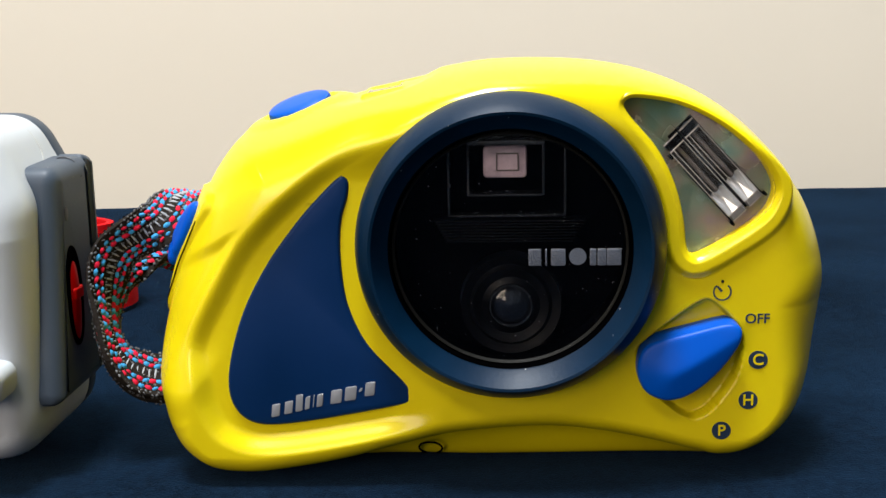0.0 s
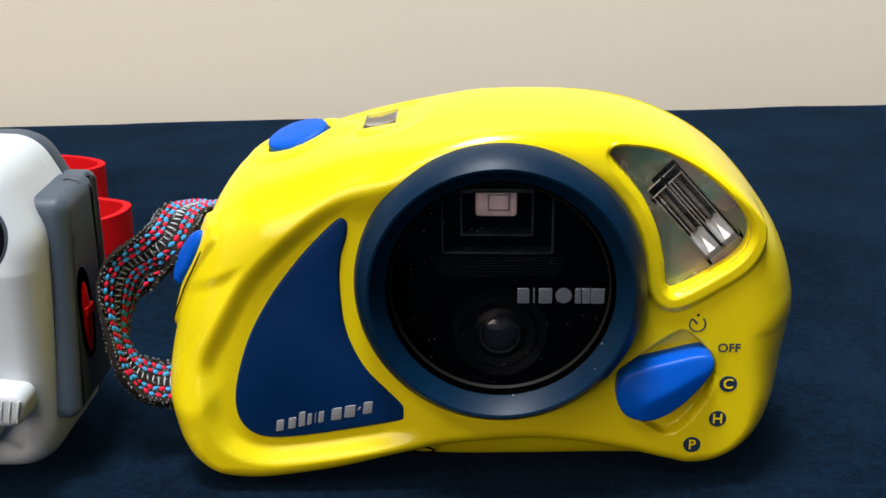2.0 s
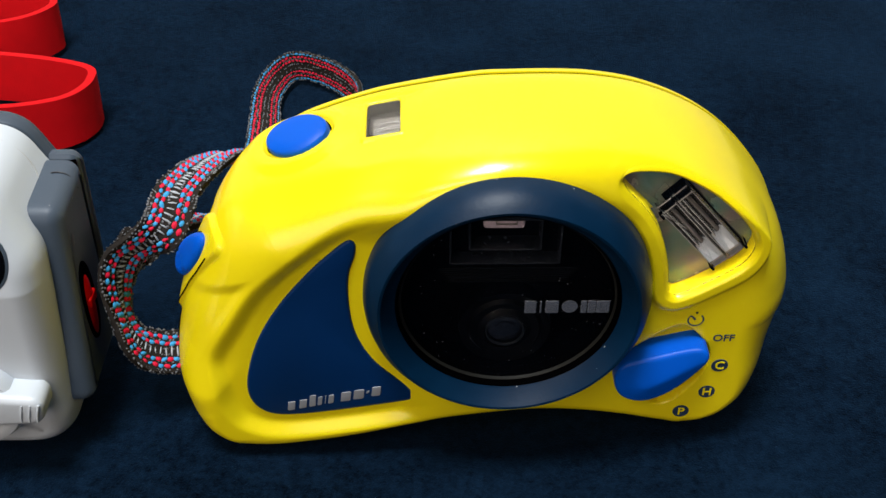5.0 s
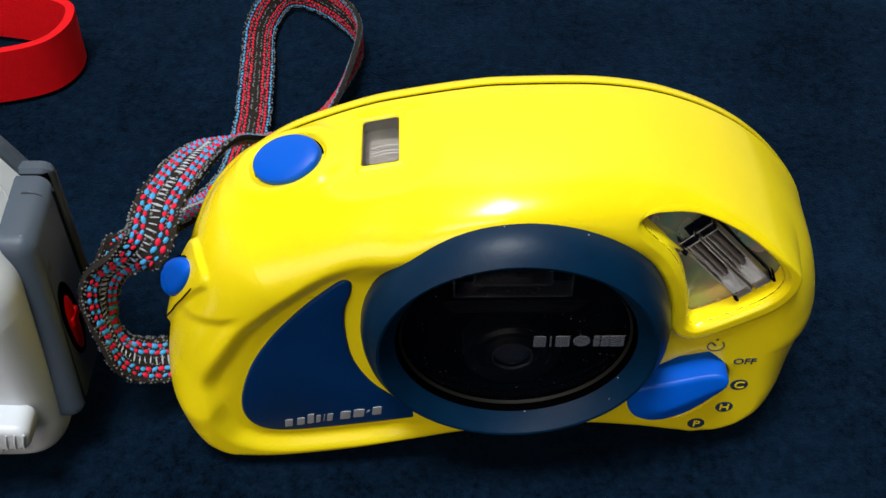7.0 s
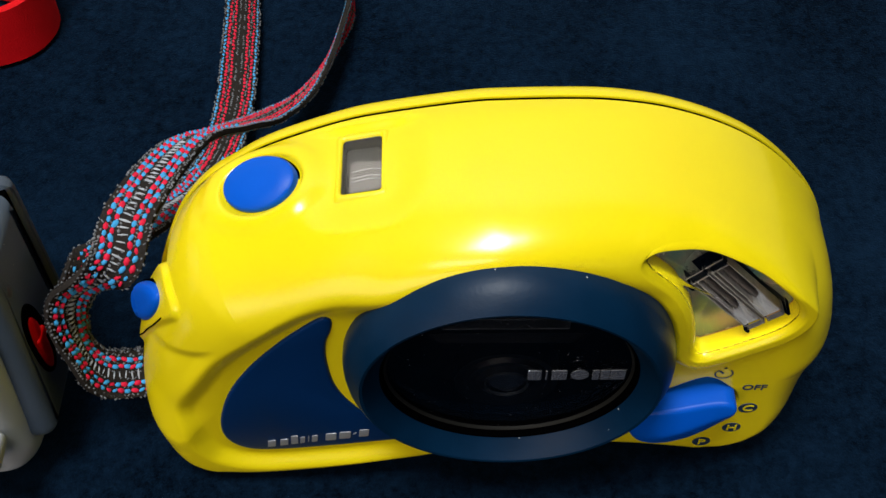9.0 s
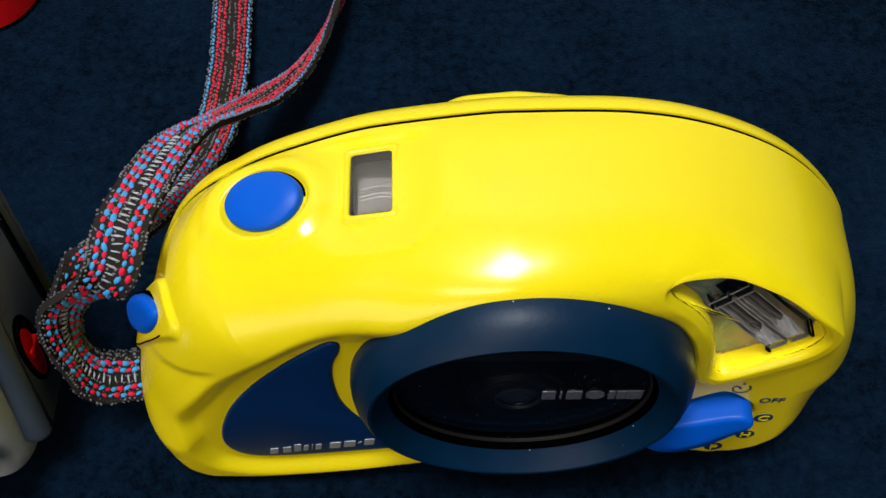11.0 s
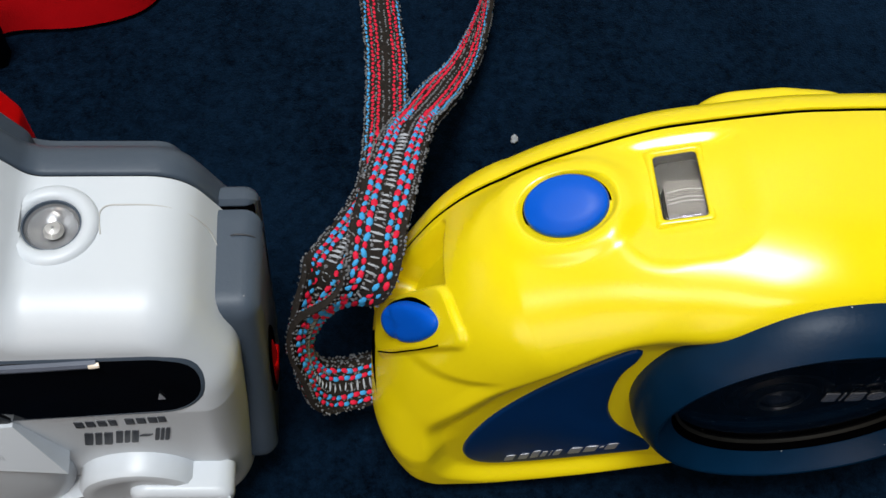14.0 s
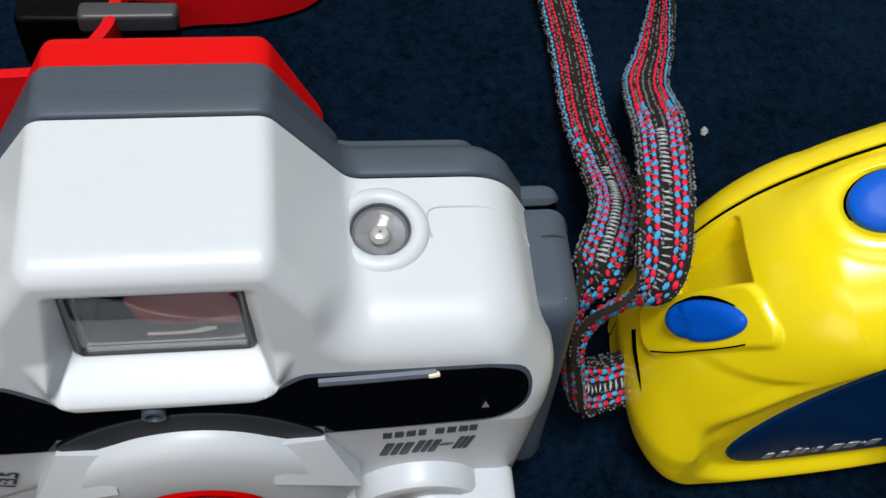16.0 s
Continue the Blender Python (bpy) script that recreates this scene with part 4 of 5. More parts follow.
def white_camera():
    body = thing("underwater_camera", "cream white and grey waterproof camera with red details", "camera", (-0.14, 0.02, 0))
    out, n = W_SECTION, len(W_SECTION)
    nrm = normals2(out)
    c = np.array((-0.1400, 0.0420))
    hump_rim = smooth(0.068, 0.074, out[:, 1])
    rim0 = out - nrm * (0.0055 - 0.0030 * hump_rim)[:, None]
    rings = []
    for k in np.linspace(0.02, 1, 150)[:-1]:
        p = c + (rim0 - c) * k
        rings.append(np.stack([p[:, 0], white_front(p), p[:, 1]], 1))
    for a in np.linspace(0, np.pi / 2, 16):
        p = out + (rim0 - out) * (1 - math.sin(a))
        lean = 0.0075 - 0.0040 * hump_rim
        rings.append(np.stack([p[:, 0], white_front(p) + lean * (1 - math.cos(a)), p[:, 1]], 1))
    edge_y = rings[-1][:, 1]
    for k in np.linspace(0, 1, 8)[1:]:
        rings.append(np.stack([out[:, 0], edge_y * (1 - k) + 0.0286 * k, out[:, 1]], 1))
    inset = out - nrm * 0.0008
    rings.append(np.stack([inset[:, 0], np.full(n, 0.0288), inset[:, 1]], 1))
    verts, faces = loft(rings, True)
    gone = (np.hypot(verts[:, 0] + 0.1090, verts[:, 1] - 0.0206) < 0.0040) & (verts[:, 2] > 0.05)
    part("front_shell", to_mesh(verts, [f for f in faces if not any(gone[i] for i in f)], angle=55), CREAM, body)
    ring = lambda q, y: np.stack([q[:, 0], np.full(n, y), q[:, 1]], 1)
    part("joint", to_mesh(*loft([ring(out - nrm * 0.0006, 0.0284), ring(out - nrm * 0.0006, 0.0298)])), MATT, body, "dark rubber joint")
    part("back_shell", to_mesh(*loft([ring(out - nrm * 0.0008, 0.0291), ring(out - nrm * 0.0002, 0.0293), ring(out, 0.0297), ring(out, 0.0325), ring(out - nrm * 0.0005, 0.0338), ring(out - nrm * 0.0018, 0.0352), ring(out - nrm * 0.0045, 0.0364), ring(out - nrm * 0.0052, 0.0385)], True, True), angle=50), GREY, body, "grey plastic back half")
    hump = rounded_polygon([(-0.1135, 0.056), (-0.1140, 0.0655), (-0.1231, 0.0813), (-0.1515, 0.0813), (-0.1602, 0.0655), (-0.1620, 0.056)], [0.002, 0.003, 0.003, 0.003, 0.003, 0.002], 160)
    hn = normals2(hump)
    lay = lambda q, y: np.stack([q[:, 0], np.full(len(q), y), q[:, 1]], 1)
    part("hump_collar", to_mesh(*loft([lay(hump, 0.0310), lay(hump, 0.0368), lay(hump - hn * 0.0003, 0.0373)], True, True), angle=50), GREY, body)
    cap = rounded_polygon([(-0.1150, 0.056), (-0.1155, 0.0655), (-0.1228, 0.0813), (-0.1512, 0.0813), (-0.1590, 0.0655), (-0.1610, 0.056)], [0.002, 0.003, 0.003, 0.003, 0.003, 0.002], 160)
    cn = normals2(cap)
    part("red_back", to_mesh(*loft([lay(cap - cn * 0.0004, 0.0371), lay(cap - cn * 0.0003, 0.0408), lay(cap - cn * 0.0007, 0.0420), lay(cap - cn * 0.0022, 0.0431), lay(cap - cn * 0.004, 0.0433)], True, True), angle=50), RED, body, "red plastic cap of the back")

    # side latch with the red slider
    latch = thing_part("side_latch", body)
    latch.location.x = -0.0011
    side = rounded_polygon([(0.0045, 0.0135), (0.0112, 0.0578), (0.0284, 0.0582), (0.0270, 0.0135)], [0.002, 0.0035, 0.0012, 0.002], 120)
    part("latch_cover", to_mesh(*plate(side, -0.0797, -0.0870, 0.0030, axis="x", steps=6)), GREY, latch, "grey latch cover")
    back = rounded_polygon([(0.0291, 0.0582), (0.0330, 0.0578), (0.0318, 0.0135), (0.0278, 0.0135)], [0.0008, 0.002, 0.002, 0.0008], 80)
    part("latch_back", to_mesh(*plate(back, -0.0803, -0.0870, 0.0024, axis="x", steps=6)), GREY, latch)
    gap = rounded_polygon([(0.0278, 0.0572), (0.0296, 0.0572), (0.0284, 0.0140), (0.0266, 0.0140)], 0.0003, 48)
    part("latch_gap", to_mesh(*plate(gap, -0.0810, -0.0865, 0.0002, axis="x")), MATT, latch)
    a = np.linspace(0, 2 * np.pi, 48, endpoint=False)
    slot = lambda ry, rz, lift=0.0: np.stack([0.0148 + ry * np.cos(a) - lift, 0.0328 + rz * np.sign(np.sin(a)) * np.abs(np.sin(a)) ** 0.8], 1)
    part("slot", to_mesh(*plate(slot(0.0036, 0.0098), -0.07935, -0.082, 0.0003, axis="x")), MATT, latch, "dark oblong slot")
    part("red_slider", to_mesh(*plate(slot(0.0029, 0.0084, 0.0003) + np.array((0, -0.0008)), -0.0793, -0.081, 0.0010, axis="x", crown=0.0006)), RED, latch, "red release slider")
    part("slider_rib", to_mesh(*box((-0.0797, 0.0128, 0.0322), (-0.0786, 0.0166, 0.0346), 0.0006)), RED, latch)
    icon = np.stack([0.0143 + 0.0009 * np.cos(a), 0.0488 + 0.0014 * np.sin(a)], 1)
    part("lock_icon", to_mesh(*plate(icon, -0.0796, -0.081, 0.0001, axis="x")), DARKGREY, latch)
    bead = [(-0.0858, 0.0234, 0.0568), (-0.0835, 0.0234, 0.0583), (-0.0810, 0.0234, 0.0575), (-0.0797, 0.0234, 0.0545)]
    part("latch_line", to_mesh(*cord(bead, 0.00016)), DARKGREY, latch)

    # dark glossy band with the flash strip
    win = part("dark_window", to_mesh(*plate(BAND, -0.0001, 0.0060, 0.0002, lift=white_band, inner=False)), PIANO, body, "glossy black window band")
    edge = BAND + normals2(BAND) * 0.0005
    part("window_edge", to_mesh(*loft([np.stack([q[:, 0], white_band(q) + h, q[:, 1]], 1) for q, h in ((edge, 0.0006), (edge, 0.00005), (BAND, -0.0001), (BAND - normals2(BAND) * 0.0003, 0.0004))])), GREY, win, "thin grey edge")
    # the lamp mirrored in the strip is put into its bluish colour
    part("flash_strip", to_mesh(*cord([(-0.1180, 0.0026, 0.0583), (-0.1105, 0.0026, 0.0588), (-0.1026, 0.0027, 0.0593)], 0.00072)), STRIP, win, "thin flash strip with its reflection put into the bluish colour")
    # small glint at the strip's end, put in as a pale bar
    part("strip_glint", to_mesh(*cord([(-0.1036, 0.00225, 0.05935), (-0.1029, 0.00225, 0.05945), (-0.1022, 0.00235, 0.05945)], 0.00042)), GLINT, win, "painted cream glint at the end of the flash strip")
    part("focus_mark", to_mesh(np.array([(-0.0956, 0.0009, 0.0502), (-0.0945, 0.0009, 0.0503), (-0.0952, 0.0011, 0.0519), (-0.0951, 0.0016, 0.0508)]), [(0, 1, 2), (0, 1, 3), (1, 2, 3), (0, 2, 3)]), SILVER_INK, win)
    part("sensor_ring", to_mesh(*revolve([(0.0016, 0.001), (0.0016, -0.0002), (0.0012, -0.0003), (0.0010, 0.0004), (0.0010, 0.001)], 40, (-0.1395, 0.0008, 0.0540))), GREY, win)

    # finder
    glass_poly = FINDER_GLASS
    fin = thing_part("finder", body)
    part("finder_frame", to_mesh(*loft([np.stack([q[:, 0], np.full(len(q), y), q[:, 1]], 1) for q, y in ((glass_poly + normals2(glass_poly) * 0.0012, 0.0086), (glass_poly + normals2(glass_poly) * 0.0005, 0.0074), (glass_poly, 0.0071), (glass_poly - normals2(glass_poly) * 0.0004, 0.0074), (glass_poly - normals2(glass_poly) * 0.0012, 0.0092))]), angle=50), DARKGREY, fin)
    pane = part("finder_glass", to_mesh(*plate(glass_poly, 0.0075, 0.0084, 0.0002)), GLASS, fin, "clear finder glass")
    pane.visible_shadow = False
    deep = glass_poly - normals2(glass_poly) * 0.0014
    part("finder_box", to_mesh(*loft([np.stack([q[:, 0], np.full(len(q), y), q[:, 1]], 1) for q, y in ((glass_poly - normals2(glass_poly) * 0.0010, 0.0086), (deep, 0.0150))], False, True), angle=40), FINDERGLASS, fin, "dark grey inside of the finder")
    part("finder_floor", to_mesh(*box((-0.1470, 0.0090, 0.0606), (-0.1274, 0.0148, 0.0613), 0.0002)), BLACK, fin)
    # red reflection on the finder glass, put in as a solid shape
    red = closed_curve([(-0.1425, 0.0128), (-0.1380, 0.0112), (-0.1320, 0.0106), (-0.1276, 0.0112), (-0.1276, 0.0146), (-0.1340, 0.0147), (-0.1400, 0.0146)], 60)
    part("finder_red_reflection", to_mesh(*plate(red, 0.0624, 0.0610, 0.0004, axis="z")), REDDIM, fin, "dull red shape standing for a reflection in the finder")
    # bright reflected line, drawn as a pale bar
    part("finder_reflection_bar", to_mesh(*cord([(-0.1395, 0.0098, 0.0616), (-0.1350, 0.0098, 0.0616), (-0.1310, 0.0099, 0.0617)], 0.00020)), PALEGREY, fin)
    # lamp lens on the shoulder
    lamp = thing_part("lamp", body)
    at = (-0.1090, 0.0206, 0.0662)
    part("lamp_collar", to_mesh(*revolve_z([(0.0066, -0.002), (0.0066, 0.0002), (0.0062, 0.0008), (0.0054, 0.0011), (0.0045, 0.0009), (0.0041, 0.0003), (0.0040, -0.002)], at), angle=50), CREAM, lamp)
    part("lamp_bowl", to_mesh(*revolve_z([(0.0042, 0.0004), (0.0036, -0.0004), (0.0030, -0.0014), (0.0012, -0.0022), (0.0002, -0.0023)], at)), BOWL, lamp, "grey reflector bowl")
    part("lamp_rim", to_mesh(*revolve_z([(0.0042, 0.0003), (0.0039, 0.0003), (0.0037, -0.0004)], at)), GREY, lamp)
    # the dome's white highlight, put in as a pale disc
    part("lamp_highlight", to_mesh(*revolve_z([(0.0012, -0.0016), (0.0009, -0.0010), (0.0002, -0.0008)], at)), PALEGREY, lamp)
    dome = part("lamp_glass", to_mesh(*revolve_z([(0.0036, -0.0006), (0.0030, 0.0004), (0.0020, 0.0010), (0.0010, 0.0013), (0.0001, 0.0014)], at)), GLASS, lamp, "small clear glass dome")
    dome.visible_shadow = False
    # joint line over the shoulder, laid on the shell
    run, _ = open_curve([(-0.1022, 0.0200, 0.0662), (-0.1030, 0.0228, 0.0663), (-0.1020, 0.0240, 0.0663), (-0.0985, 0.0240, 0.0662), (-0.0935, 0.0234, 0.0645), (-0.0885, 0.0224, 0.0600), (-0.0852, 0.0212, 0.0535)], 36)
    line = np.array([verts[np.argmin(((verts - q) ** 2).sum(1))] for q in run])
    for _ in range(6):
        line[1:-1] = (line[:-2] + line[1:-1] * 2 + line[2:]) / 4
    part("panel_line", to_mesh(*cord(line + np.array((0.0, 0.0, 0.00003)), 0.00013, n=60)), LINE, body)
    arc = np.linspace(radians(120), radians(215), 14)
    part("grime_line", to_mesh(*cord([(-0.1090 + 0.0074 * math.cos(t), 0.0206 + 0.0074 * math.sin(t), 0.0663) for t in arc], 0.00016)), GRIME, body, "faint brown grime beside the lamp collar")
    part("shutter_button", to_mesh(*revolve_z([(0.0050, -0.001), (0.0050, 0.0006), (0.0044, 0.0012), (0.0002, 0.0014)], (-0.1650, 0.0180, 0.0662))), DARKGREY, body)

    # lens dial
    dx, dz = DIAL
    dial = thing_part("lens_dial", body)
    a = np.linspace(0, 2 * np.pi, 160, endpoint=False)
    trim = []
    arc = np.linspace(radians(47), radians(133), 70)
    for r, h in ((0.0266, 0.0004), (0.0265, -0.0004), (0.0226, -0.0005), (0.0224, 0.001)):
        q = np.stack([dx + r * np.cos(arc), dz + r * np.sin(arc)], 1)
        trim.append(np.stack([q[:, 0], white_plain(q) + h, q[:, 1]], 1))
    part("dial_trim", to_mesh(*loft(trim, closed=False), angle=40), TRIM, dial, "dark grey arc above the lens dial")
    part("dial_ring", to_mesh(*revolve([(0.0228, 0.006), (0.0228, 0.0002), (0.0224, -0.0010), (0.0215, -0.0020), (0.0198, -0.0029), (0.0150, -0.0036), (0.0112, -0.0039), (0.0104, -0.0038), (0.0100, -0.0030)], 140, (dx, 0, dz)), angle=40), CREAM, dial)
    part("red_ring", to_mesh(*revolve([(0.0101, -0.0020), (0.0101, -0.0038), (0.0092, -0.0042), (0.0084, -0.0036), (0.0080, 0.0030)], 100, (dx, 0, dz)), angle=40), RED, dial, "red ring round the lens")
    part("lens_glass", to_mesh(*revolve([(0.0082, 0.0010), (0.0060, -0.0004), (0.0030, -0.0012), (0.0002, -0.0014)], 60, (dx, 0, dz))), LENSDARK, dial)
    for deg in (51.0, 129.0, 309.0, 231.0):
        t = radians(deg)
        e, f = np.array((math.cos(t), math.sin(t))), np.array((-math.sin(t), math.cos(t)))
        q = lambda r, s, y: (dx + e[0] * r + f[0] * s, y, dz + e[1] * r + f[1] * s)
        m = 1 if deg in (51.0, 231.0) else -1
        corners = [(0.0218, 0.0030, -0.0008), (0.0262, -0.0023, -0.0004), (0.0158, -0.0012, -0.0040), (0.0192, -0.0148, -0.0031)]
        verts = np.array([q(r, v * m, y) for r, v, y in corners] + [q(r * 0.985, v * m, 0.0012) for r, v, y in corners])
        part("grip_wedge", to_mesh(verts, [(0, 1, 2), (1, 3, 2), (0, 4, 5, 1), (1, 5, 7, 3), (0, 2, 6, 4), (2, 3, 7, 6)], angle=15), CREAM, dial)
    # side knob with lever
    knob = thing_part("side_knob", body)
    part("knob_disc", to_mesh(*revolve([(0.0100, 0.003), (0.0100, -0.0022), (0.0094, -0.0032), (0.0080, -0.0036), (0.0074, -0.0034), (0.0002, -0.0034)], 80, (-0.1025, 0, 0.0200)), angle=40), CREAM, knob)
    lev = rounded_polygon([(-0.1040, 0.0165), (-0.0880, 0.0175), (-0.0868, 0.0242), (-0.1040, 0.0260)], 0.0033, 72)
    part("lever", to_mesh(*plate(lev, -0.0052, 0.001, 0.0016, steps=6)), CREAM, knob)
    for i in range(3):
        part("lever_rib", to_mesh(*cord([(-0.0922 + 0.0016 * i, -0.0051, 0.0186), (-0.0918 + 0.0016 * i, -0.0053, 0.0208), (-0.0912 + 0.0016 * i, -0.0051, 0.0232)], 0.00024)), CREAM, knob)

    # printed model name as plain bars
    name = thing_part("model_name", body)
    for x0, x1 in ((-0.1090, -0.1076), (-0.1073, -0.1059), (-0.1056, -0.1042), (-0.1039, -0.1027), (-0.1015, -0.1001), (-0.0998, -0.0984), (-0.0981, -0.0967), (-0.0966, -0.0954)):
        z = 0.0412 + 0.11 * (x0 + 0.109)
        part("letter_block", to_mesh(*box((x0, 0.00045, z), (x1 - 0.0001, 0.0007, z + 0.0022), 0.00004)), DARKINK, name)
    for x0, x1, h in ((-0.1092, -0.1050, 0.0050), (-0.1044, -0.1010, 0.0050), (-0.1006, -0.0990, 0.0008), (-0.0984, -0.0962, 0.0050)):
        z = 0.0340 + 0.11 * (x0 + 0.109) + (0.0021 if h < 0.001 else 0)
        for a0, a1 in ((0.0, 0.30), (0.38, 0.62), (0.70, 1.0)) if h > 0.001 else ((0.0, 1.0),):
            poly = rounded_polygon([(x0 + (x1 - x0) * a0, z), (x0 + (x1 - x0) * a1, z), (x0 + (x1 - x0) * a1 + 0.0009, z + h), (x0 + (x1 - x0) * a0 + 0.0009, z + h)], 0.0001, 20)
            part("letter_block", to_mesh(*plate(poly, 0.00045, 0.0007, 0.00004)), DARKINK, name)
    cu = letter("1:3.5", -0.1625, 0.0004, 0.0335, 0.0026, DARKINK, name)
    cu.data.transform(Matrix.Translation((-0.1625, 0.0004, 0.0335)) @ pose(0, 0, 0, 0, -72, 0) @ Matrix.Translation((0.1625, -0.0004, -0.0335)))
    return body


def revolve_z(profile, centre, n=64):
    a = np.linspace(0, 2 * np.pi, n, endpoint=False)
    return loft([np.stack([centre[0] + r * np.cos(a), centre[1] + r * np.sin(a), np.full(n, centre[2] + h)], 1) for r, h in profile])


white_camera()

# ---------------------------------------------------------------- straps


def band_frames(ctrl, n):
    """Centre, width direction, face normal and run of a ribbon, from rows of centre and width direction."""
    q, w = open_curve(ctrl, n)
    c, d = q[:, :3], q[:, 3:6]
    tan = np.gradient(c, axis=0)
    tan /= np.linalg.norm(tan, axis=1)[:, None]
    d = d - tan * (d * tan).sum(1)[:, None]
    d /= np.linalg.norm(d, axis=1)[:, None]
    return c, d, np.cross(tan, d), tan, w


def ribbon_mesh(c, d, up, width, thick):
    h = width / 2
    rings = [c - d * h * 0.96 - up * thick / 2, c - d * h, c - d * h * 0.96 + up * thick / 2, c + d * h * 0.96 + up * thick / 2, c + d * h, c + d * h * 0.96 - up * thick / 2]
    return loft([np.array([r[i] for r in rings]) for i in range(len(c))], True, True)


def stitches(frames, across, spots, size, lift):
    """Small bulging stitches at the given runs along a ribbon, joined."""
    c, d, up, tan, w = frames
    verts, faces = [], []
    for s, side in spots:
        f = np.interp(s, w, np.arange(len(w)))
        i = int(f)
        i1 = min(i + 1, len(w) - 1)
        k = f - i
        at = c[i] * (1 - k) + c[i1] * k
        jit = random.uniform(-0.00014, 0.00014)
        big = random.uniform(0.78, 1.15)
        at = at + d[i] * (across + jit) + up[i] * lift * side
        slope = tan[i] * random.uniform(-0.00022, 0.00022)
        a, b, h = (tan[i] * size[0] + d[i] * random.uniform(-0.00022, 0.00022)) * big, d[i] * size[1] * big + slope, up[i] * size[2] * side * big
        base = len(verts)
        verts += [at - a, at - b * 0.8 - a * 0.45, at - b * 0.8 + a * 0.45, at + a, at + b * 0.8 + a * 0.45, at + b * 0.8 - a * 0.45, at + h - a * 0.35, at + h + a * 0.35]
        faces += [tuple(base + j for j in t) for t in ((0, 1, 6), (1, 2, 7, 6), (2, 3, 7), (3, 4, 7), (4, 5, 6, 7), (5, 0, 6))]
    return np.array(verts), faces


def woven_strap():
    strap = thing("woven_strap", "grey woven wrist strap with red and blue stitches", "strap", (-0.06, 0.08, 0))
    frames = band_frames(STRAP, 520)
    c, d, up, tan, w = frames
    width = 0.0092
    part("webbing", to_mesh(*ribbon_mesh(c, d, up, width, 0.0012), angle=70), WEAVE, strap, "grey-brown woven band")
    pitch, plain = 0.00125, 0.092
    count = int(w[-1] / pitch)
    rng = random.Random(11)
    fade = [rng.uniform(-0.012, 0.012) for _ in range(count + 4)]
    close = lambda r: min(r, w[-1] - r) + fade[int(r / pitch + 0.5)] < plain
    for k, (name, mat) in enumerate((("red_stitches", RED_YARN), ("blue_stitches", BLUE_YARN))):
        pieces = []
        for lane, col in ((-0.325, 0), (-0.185, 1), (0.185, 0), (0.325, 1)):
            spots = [(pitch * (i + 0.5 * col), side) for i in range(2, count - 2) for side in (1, -1) if close(pitch * i) and (i + col + k) % 2 == 0]
            pieces.append(stitches(frames, lane * width, spots, (0.00082, 0.00056, 0.00060), 0.00060))
            if not k:
                spots = [(pitch * (i + 0.5 * col), side) for i in range(2, count - 2) for side in (1, -1) if not close(pitch * i)]
                pieces.append(stitches(frames, lane * width, spots, (0.00056, 0.00042, 0.00036), 0.00058))
        if k:
            for lane in (-0.43, 0.43):
                pieces.append(stitches(frames, lane * width, [(pitch * i, side) for i in range(2, count - 2) for side in (1, -1) if not close(pitch * i)], (0.0006, 0.0004, 0.0003), 0.00056))
        ob = part(name, fast_mesh(*joined(pieces)), mat, strap)
        ob["kind"] = "stuff"
    bars = stitches(frames, 0.0, [(pitch * (i + 0.2), side) for i in range(2, count - 3) for side in (1, -1) if min(pitch * i, w[-1] - pitch * i) < plain - 0.012 and rng.random() < 0.93], (0.00021, 0.00125, 0.00040), 0.00058)
    ob = part("weft_yarn", fast_mesh(*bars), PALE_YARN, strap)
    ob["kind"] = "stuff"
    knots = [stitches(frames, e * width, [(0.00070 * i + off, side) for i in range(2, int(w[-1] / 0.00070) - 2) for side in (1, -1) if rng.random() < 0.62], (0.00030, 0.00030, 0.00034), 0.00055) for e, off in ((-0.42, 0), (0.42, 0.0002), (-0.49, 0.0003), (0.49, 0.0003), (-0.255, 0.0001), (0.255, 0.0004), (-0.07, 0.0002), (0.07, 0.0005))]
    ob = part("edge_yarn", fast_mesh(*joined(knots)), GREY_YARN, strap)
    ob["kind"] = "stuff"
    return strap


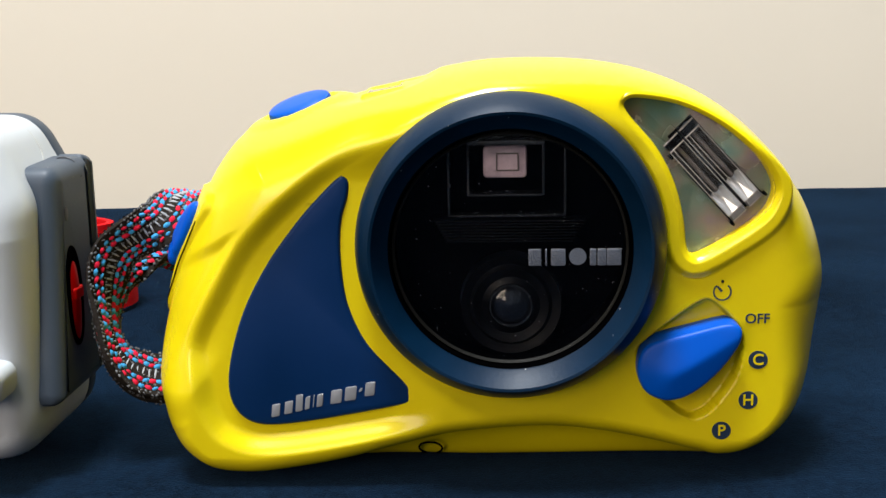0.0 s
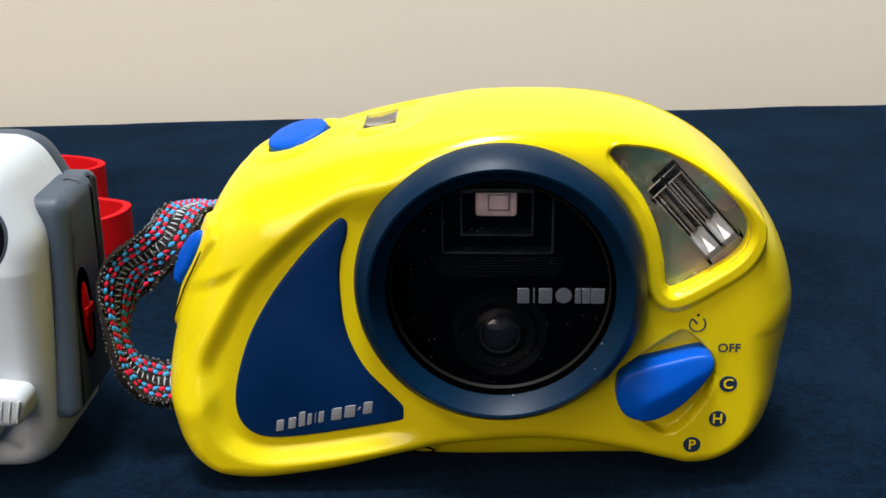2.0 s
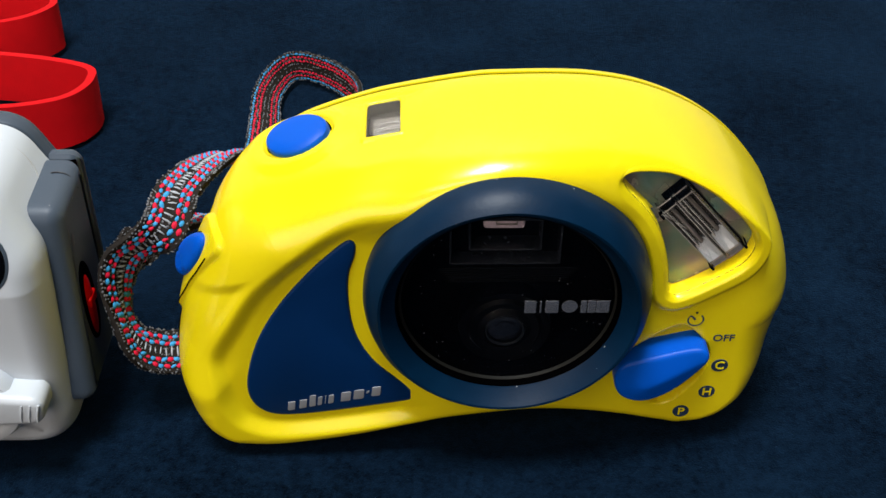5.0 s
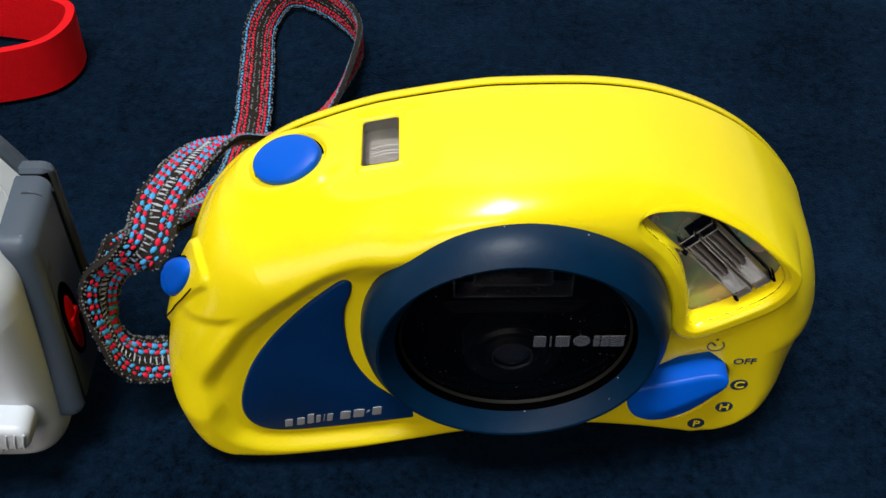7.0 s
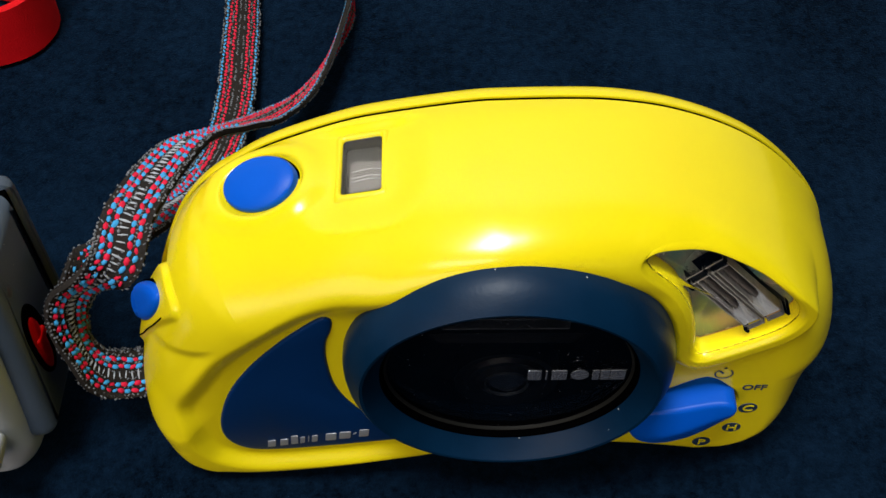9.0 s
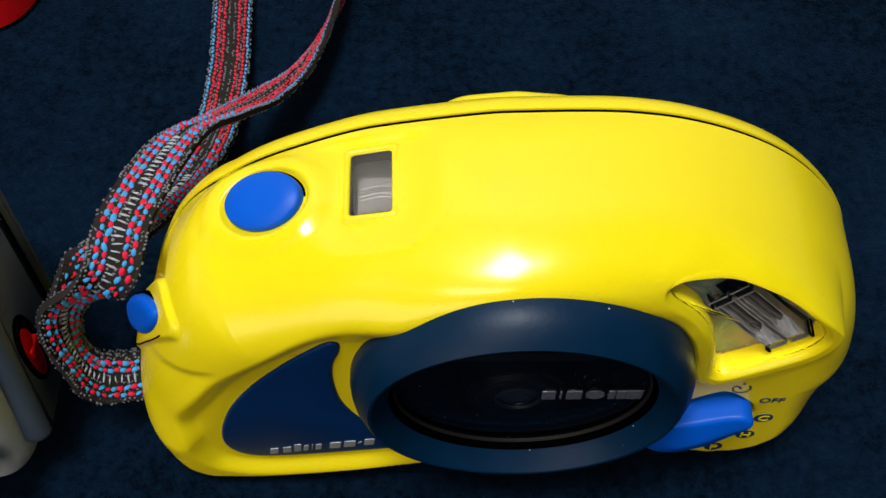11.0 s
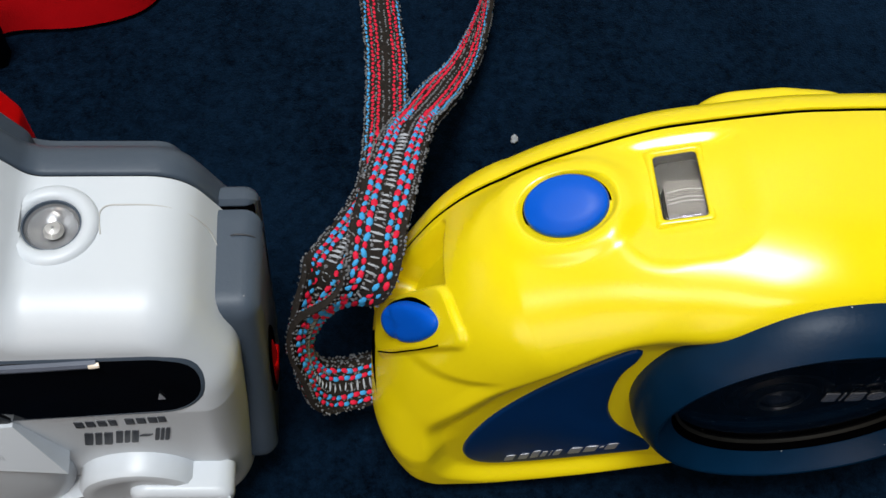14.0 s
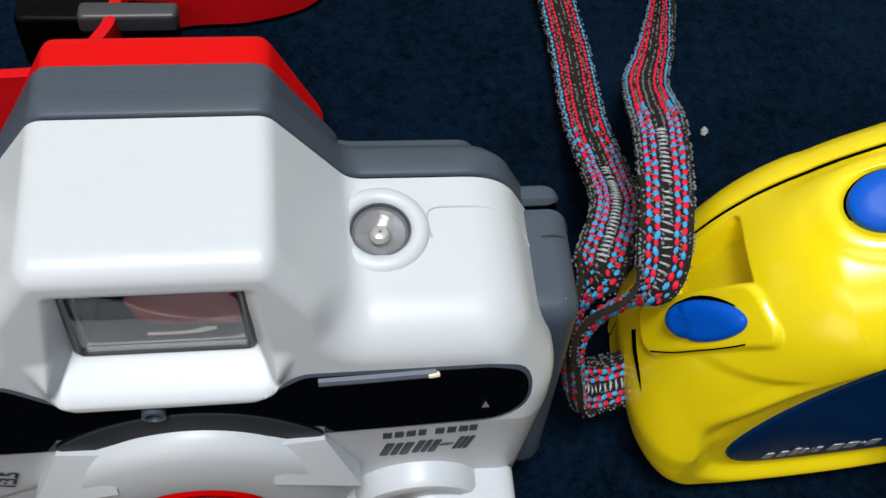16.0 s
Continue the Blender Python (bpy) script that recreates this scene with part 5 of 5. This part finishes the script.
STRAP = [
    (-0.0610, 0.0190, 0.0150, 0, 0.72, 0.66), (-0.0690, 0.0165, 0.0166, 0.1, 0.74, 0.62), (-0.0737, 0.0150, 0.0212, 0.12, 0.92, -0.15), (-0.0757, 0.0168, 0.0305, 0.15, 0.62, -0.75), (-0.0736, 0.0190, 0.0402, 0.75, 0.55, -0.35),
    (-0.0655, 0.0215, 0.0455, 0.95, 0.2, -0.2), (-0.0628, 0.0315, 0.0492, 1, 0, -0.1), (-0.0578, 0.0520, 0.0425, 1, 0.2, 0), (-0.0530, 0.0680, 0.0290, 0.95, -0.2, 0.3), (-0.0478, 0.0835, 0.0160, 0.7, -0.5, 0.4),
    (-0.0410, 0.0990, 0.0085, 0.5, -0.5, 0.7), (-0.0350, 0.1180, 0.0060, 0.2, -0.2, 0.9), (-0.0325, 0.1350, 0.0060, 0, 0.2, 1), (-0.0410, 0.1490, 0.0060, 0, 0.2, 1), (-0.0540, 0.1560, 0.0055, -0.3, 0.2, 1),
    (-0.0605, 0.1430, 0.0050, -0.7, 0, 0.7), (-0.0600, 0.1220, 0.0045, -1, 0, 0.3), (-0.0590, 0.1000, 0.0050, -1, 0, 0.1), (-0.0597, 0.0800, 0.0080, -1, 0, 0), (-0.0612, 0.0600, 0.0190, -1, 0, 0),
    (-0.0640, 0.0450, 0.0300, -1, -0.1, 0.1), (-0.0712, 0.0295, 0.0370, -0.9, -0.5, 0.2), (-0.0756, 0.0225, 0.0340, -0.38, -0.62, 0.66), (-0.0762, 0.0178, 0.0258, -0.12, -0.62, 0.76), (-0.0742, 0.0168, 0.0184, -0.08, -0.92, 0.15),
    (-0.0690, 0.0182, 0.0146, 0, -0.74, -0.62), (-0.0610, 0.0205, 0.0134, 0, -0.72, -0.66)]
WEAVE = material("grey_brown_weave", (0.020, 0.017, 0.015), 0.9, spec=0.06, bump=1.0, bump_size=1500, vary=0.4, vary_size=900)
RED_YARN = material("red_yarn", (0.62, 0.012, 0.045), 0.6, spec=0.15, vary=0.2, vary_size=900)
BLUE_YARN = material("blue_yarn", (0.045, 0.30, 0.60), 0.6, spec=0.15, vary=0.2, vary_size=900)
PALE_YARN = material("pale_grey_yarn", (0.34, 0.365, 0.40), 0.6, spec=0.2, vary=0.6, vary_size=900)
GREY_YARN = material("grey_yarn", (0.13, 0.135, 0.145), 0.7, spec=0.12, vary=0.95, vary_size=1200)
woven_strap()


def red_strap():
    strap = thing("red_strap", "wide red webbing neck strap standing on edge with a black buckle", "strap", (-0.15, 0.15, 0))
    runs = ([(-0.2600, 0.1900, 0.0082), (-0.2000, 0.1960, 0.0082), (-0.1600, 0.1920, 0.0082), (-0.1390, 0.1860, 0.0082), (-0.1340, 0.1760, 0.0082), (-0.1500, 0.1650, 0.0082), (-0.2000, 0.1600, 0.0082), (-0.2600, 0.1560, 0.0082)],
            [(-0.2600, 0.1420, 0.0082), (-0.1900, 0.1480, 0.0082), (-0.1450, 0.1460, 0.0082), (-0.1160, 0.1390, 0.0082), (-0.1105, 0.1310, 0.0082), (-0.1150, 0.1210, 0.0082), (-0.1280, 0.1160, 0.0082), (-0.1440, 0.1145, 0.0082), (-0.1540, 0.1085, 0.0082), (-0.1570, 0.0990, 0.0082), (-0.1640, 0.0905, 0.0082), (-0.1740, 0.0880, 0.0082), (-0.2050, 0.0885, 0.0082)])
    for rows in runs:
        c, d, up, tan, w = band_frames([(*r, 0, 0.10, 1) for r in rows], 160)
        part("webbing", to_mesh(*ribbon_mesh(c, d, up, 0.0158, 0.0024)), REDBAND, strap)
    buckle = thing_part("buckle", strap)
    frame = rounded_polygon([(-0.1760, 0.1040), (-0.1435, 0.1030), (-0.1430, 0.1085), (-0.1750, 0.1110)], 0.0015, 60)
    part("buckle_body", to_mesh(*plate(frame, 0.0140, 0.0, 0.0012, axis="z")), BLACK, buckle, "black plastic buckle")
    tongue = rounded_polygon([(-0.1628, 0.1022), (-0.1428, 0.1022), (-0.1424, 0.1064), (-0.1624, 0.1068)], 0.0012, 60)
    part("buckle_top", to_mesh(*plate(tongue, 0.0162, 0.0120, 0.0010, axis="z")), DARKGREY, buckle)


red_strap()


def lint():
    rng = random.Random(4)
    verts, faces = revolve([(0.0001, -0.0006), (0.0005, -0.0003), (0.0006, 0.0), (0.0004, 0.0004), (0.0001, 0.0005)], 10, (0, 0, 0), True, True)
    verts = verts * np.array([[rng.uniform(0.7, 1.2)] for _ in verts]) * 1.6
    ob = part("lint_speck", to_mesh(verts, faces), PALE_YARN)
    ob.location = (-0.0310, 0.0815, 0.0003)
    tagged(ob, "tiny pale speck of lint on the dark cloth", "lint")


lint()
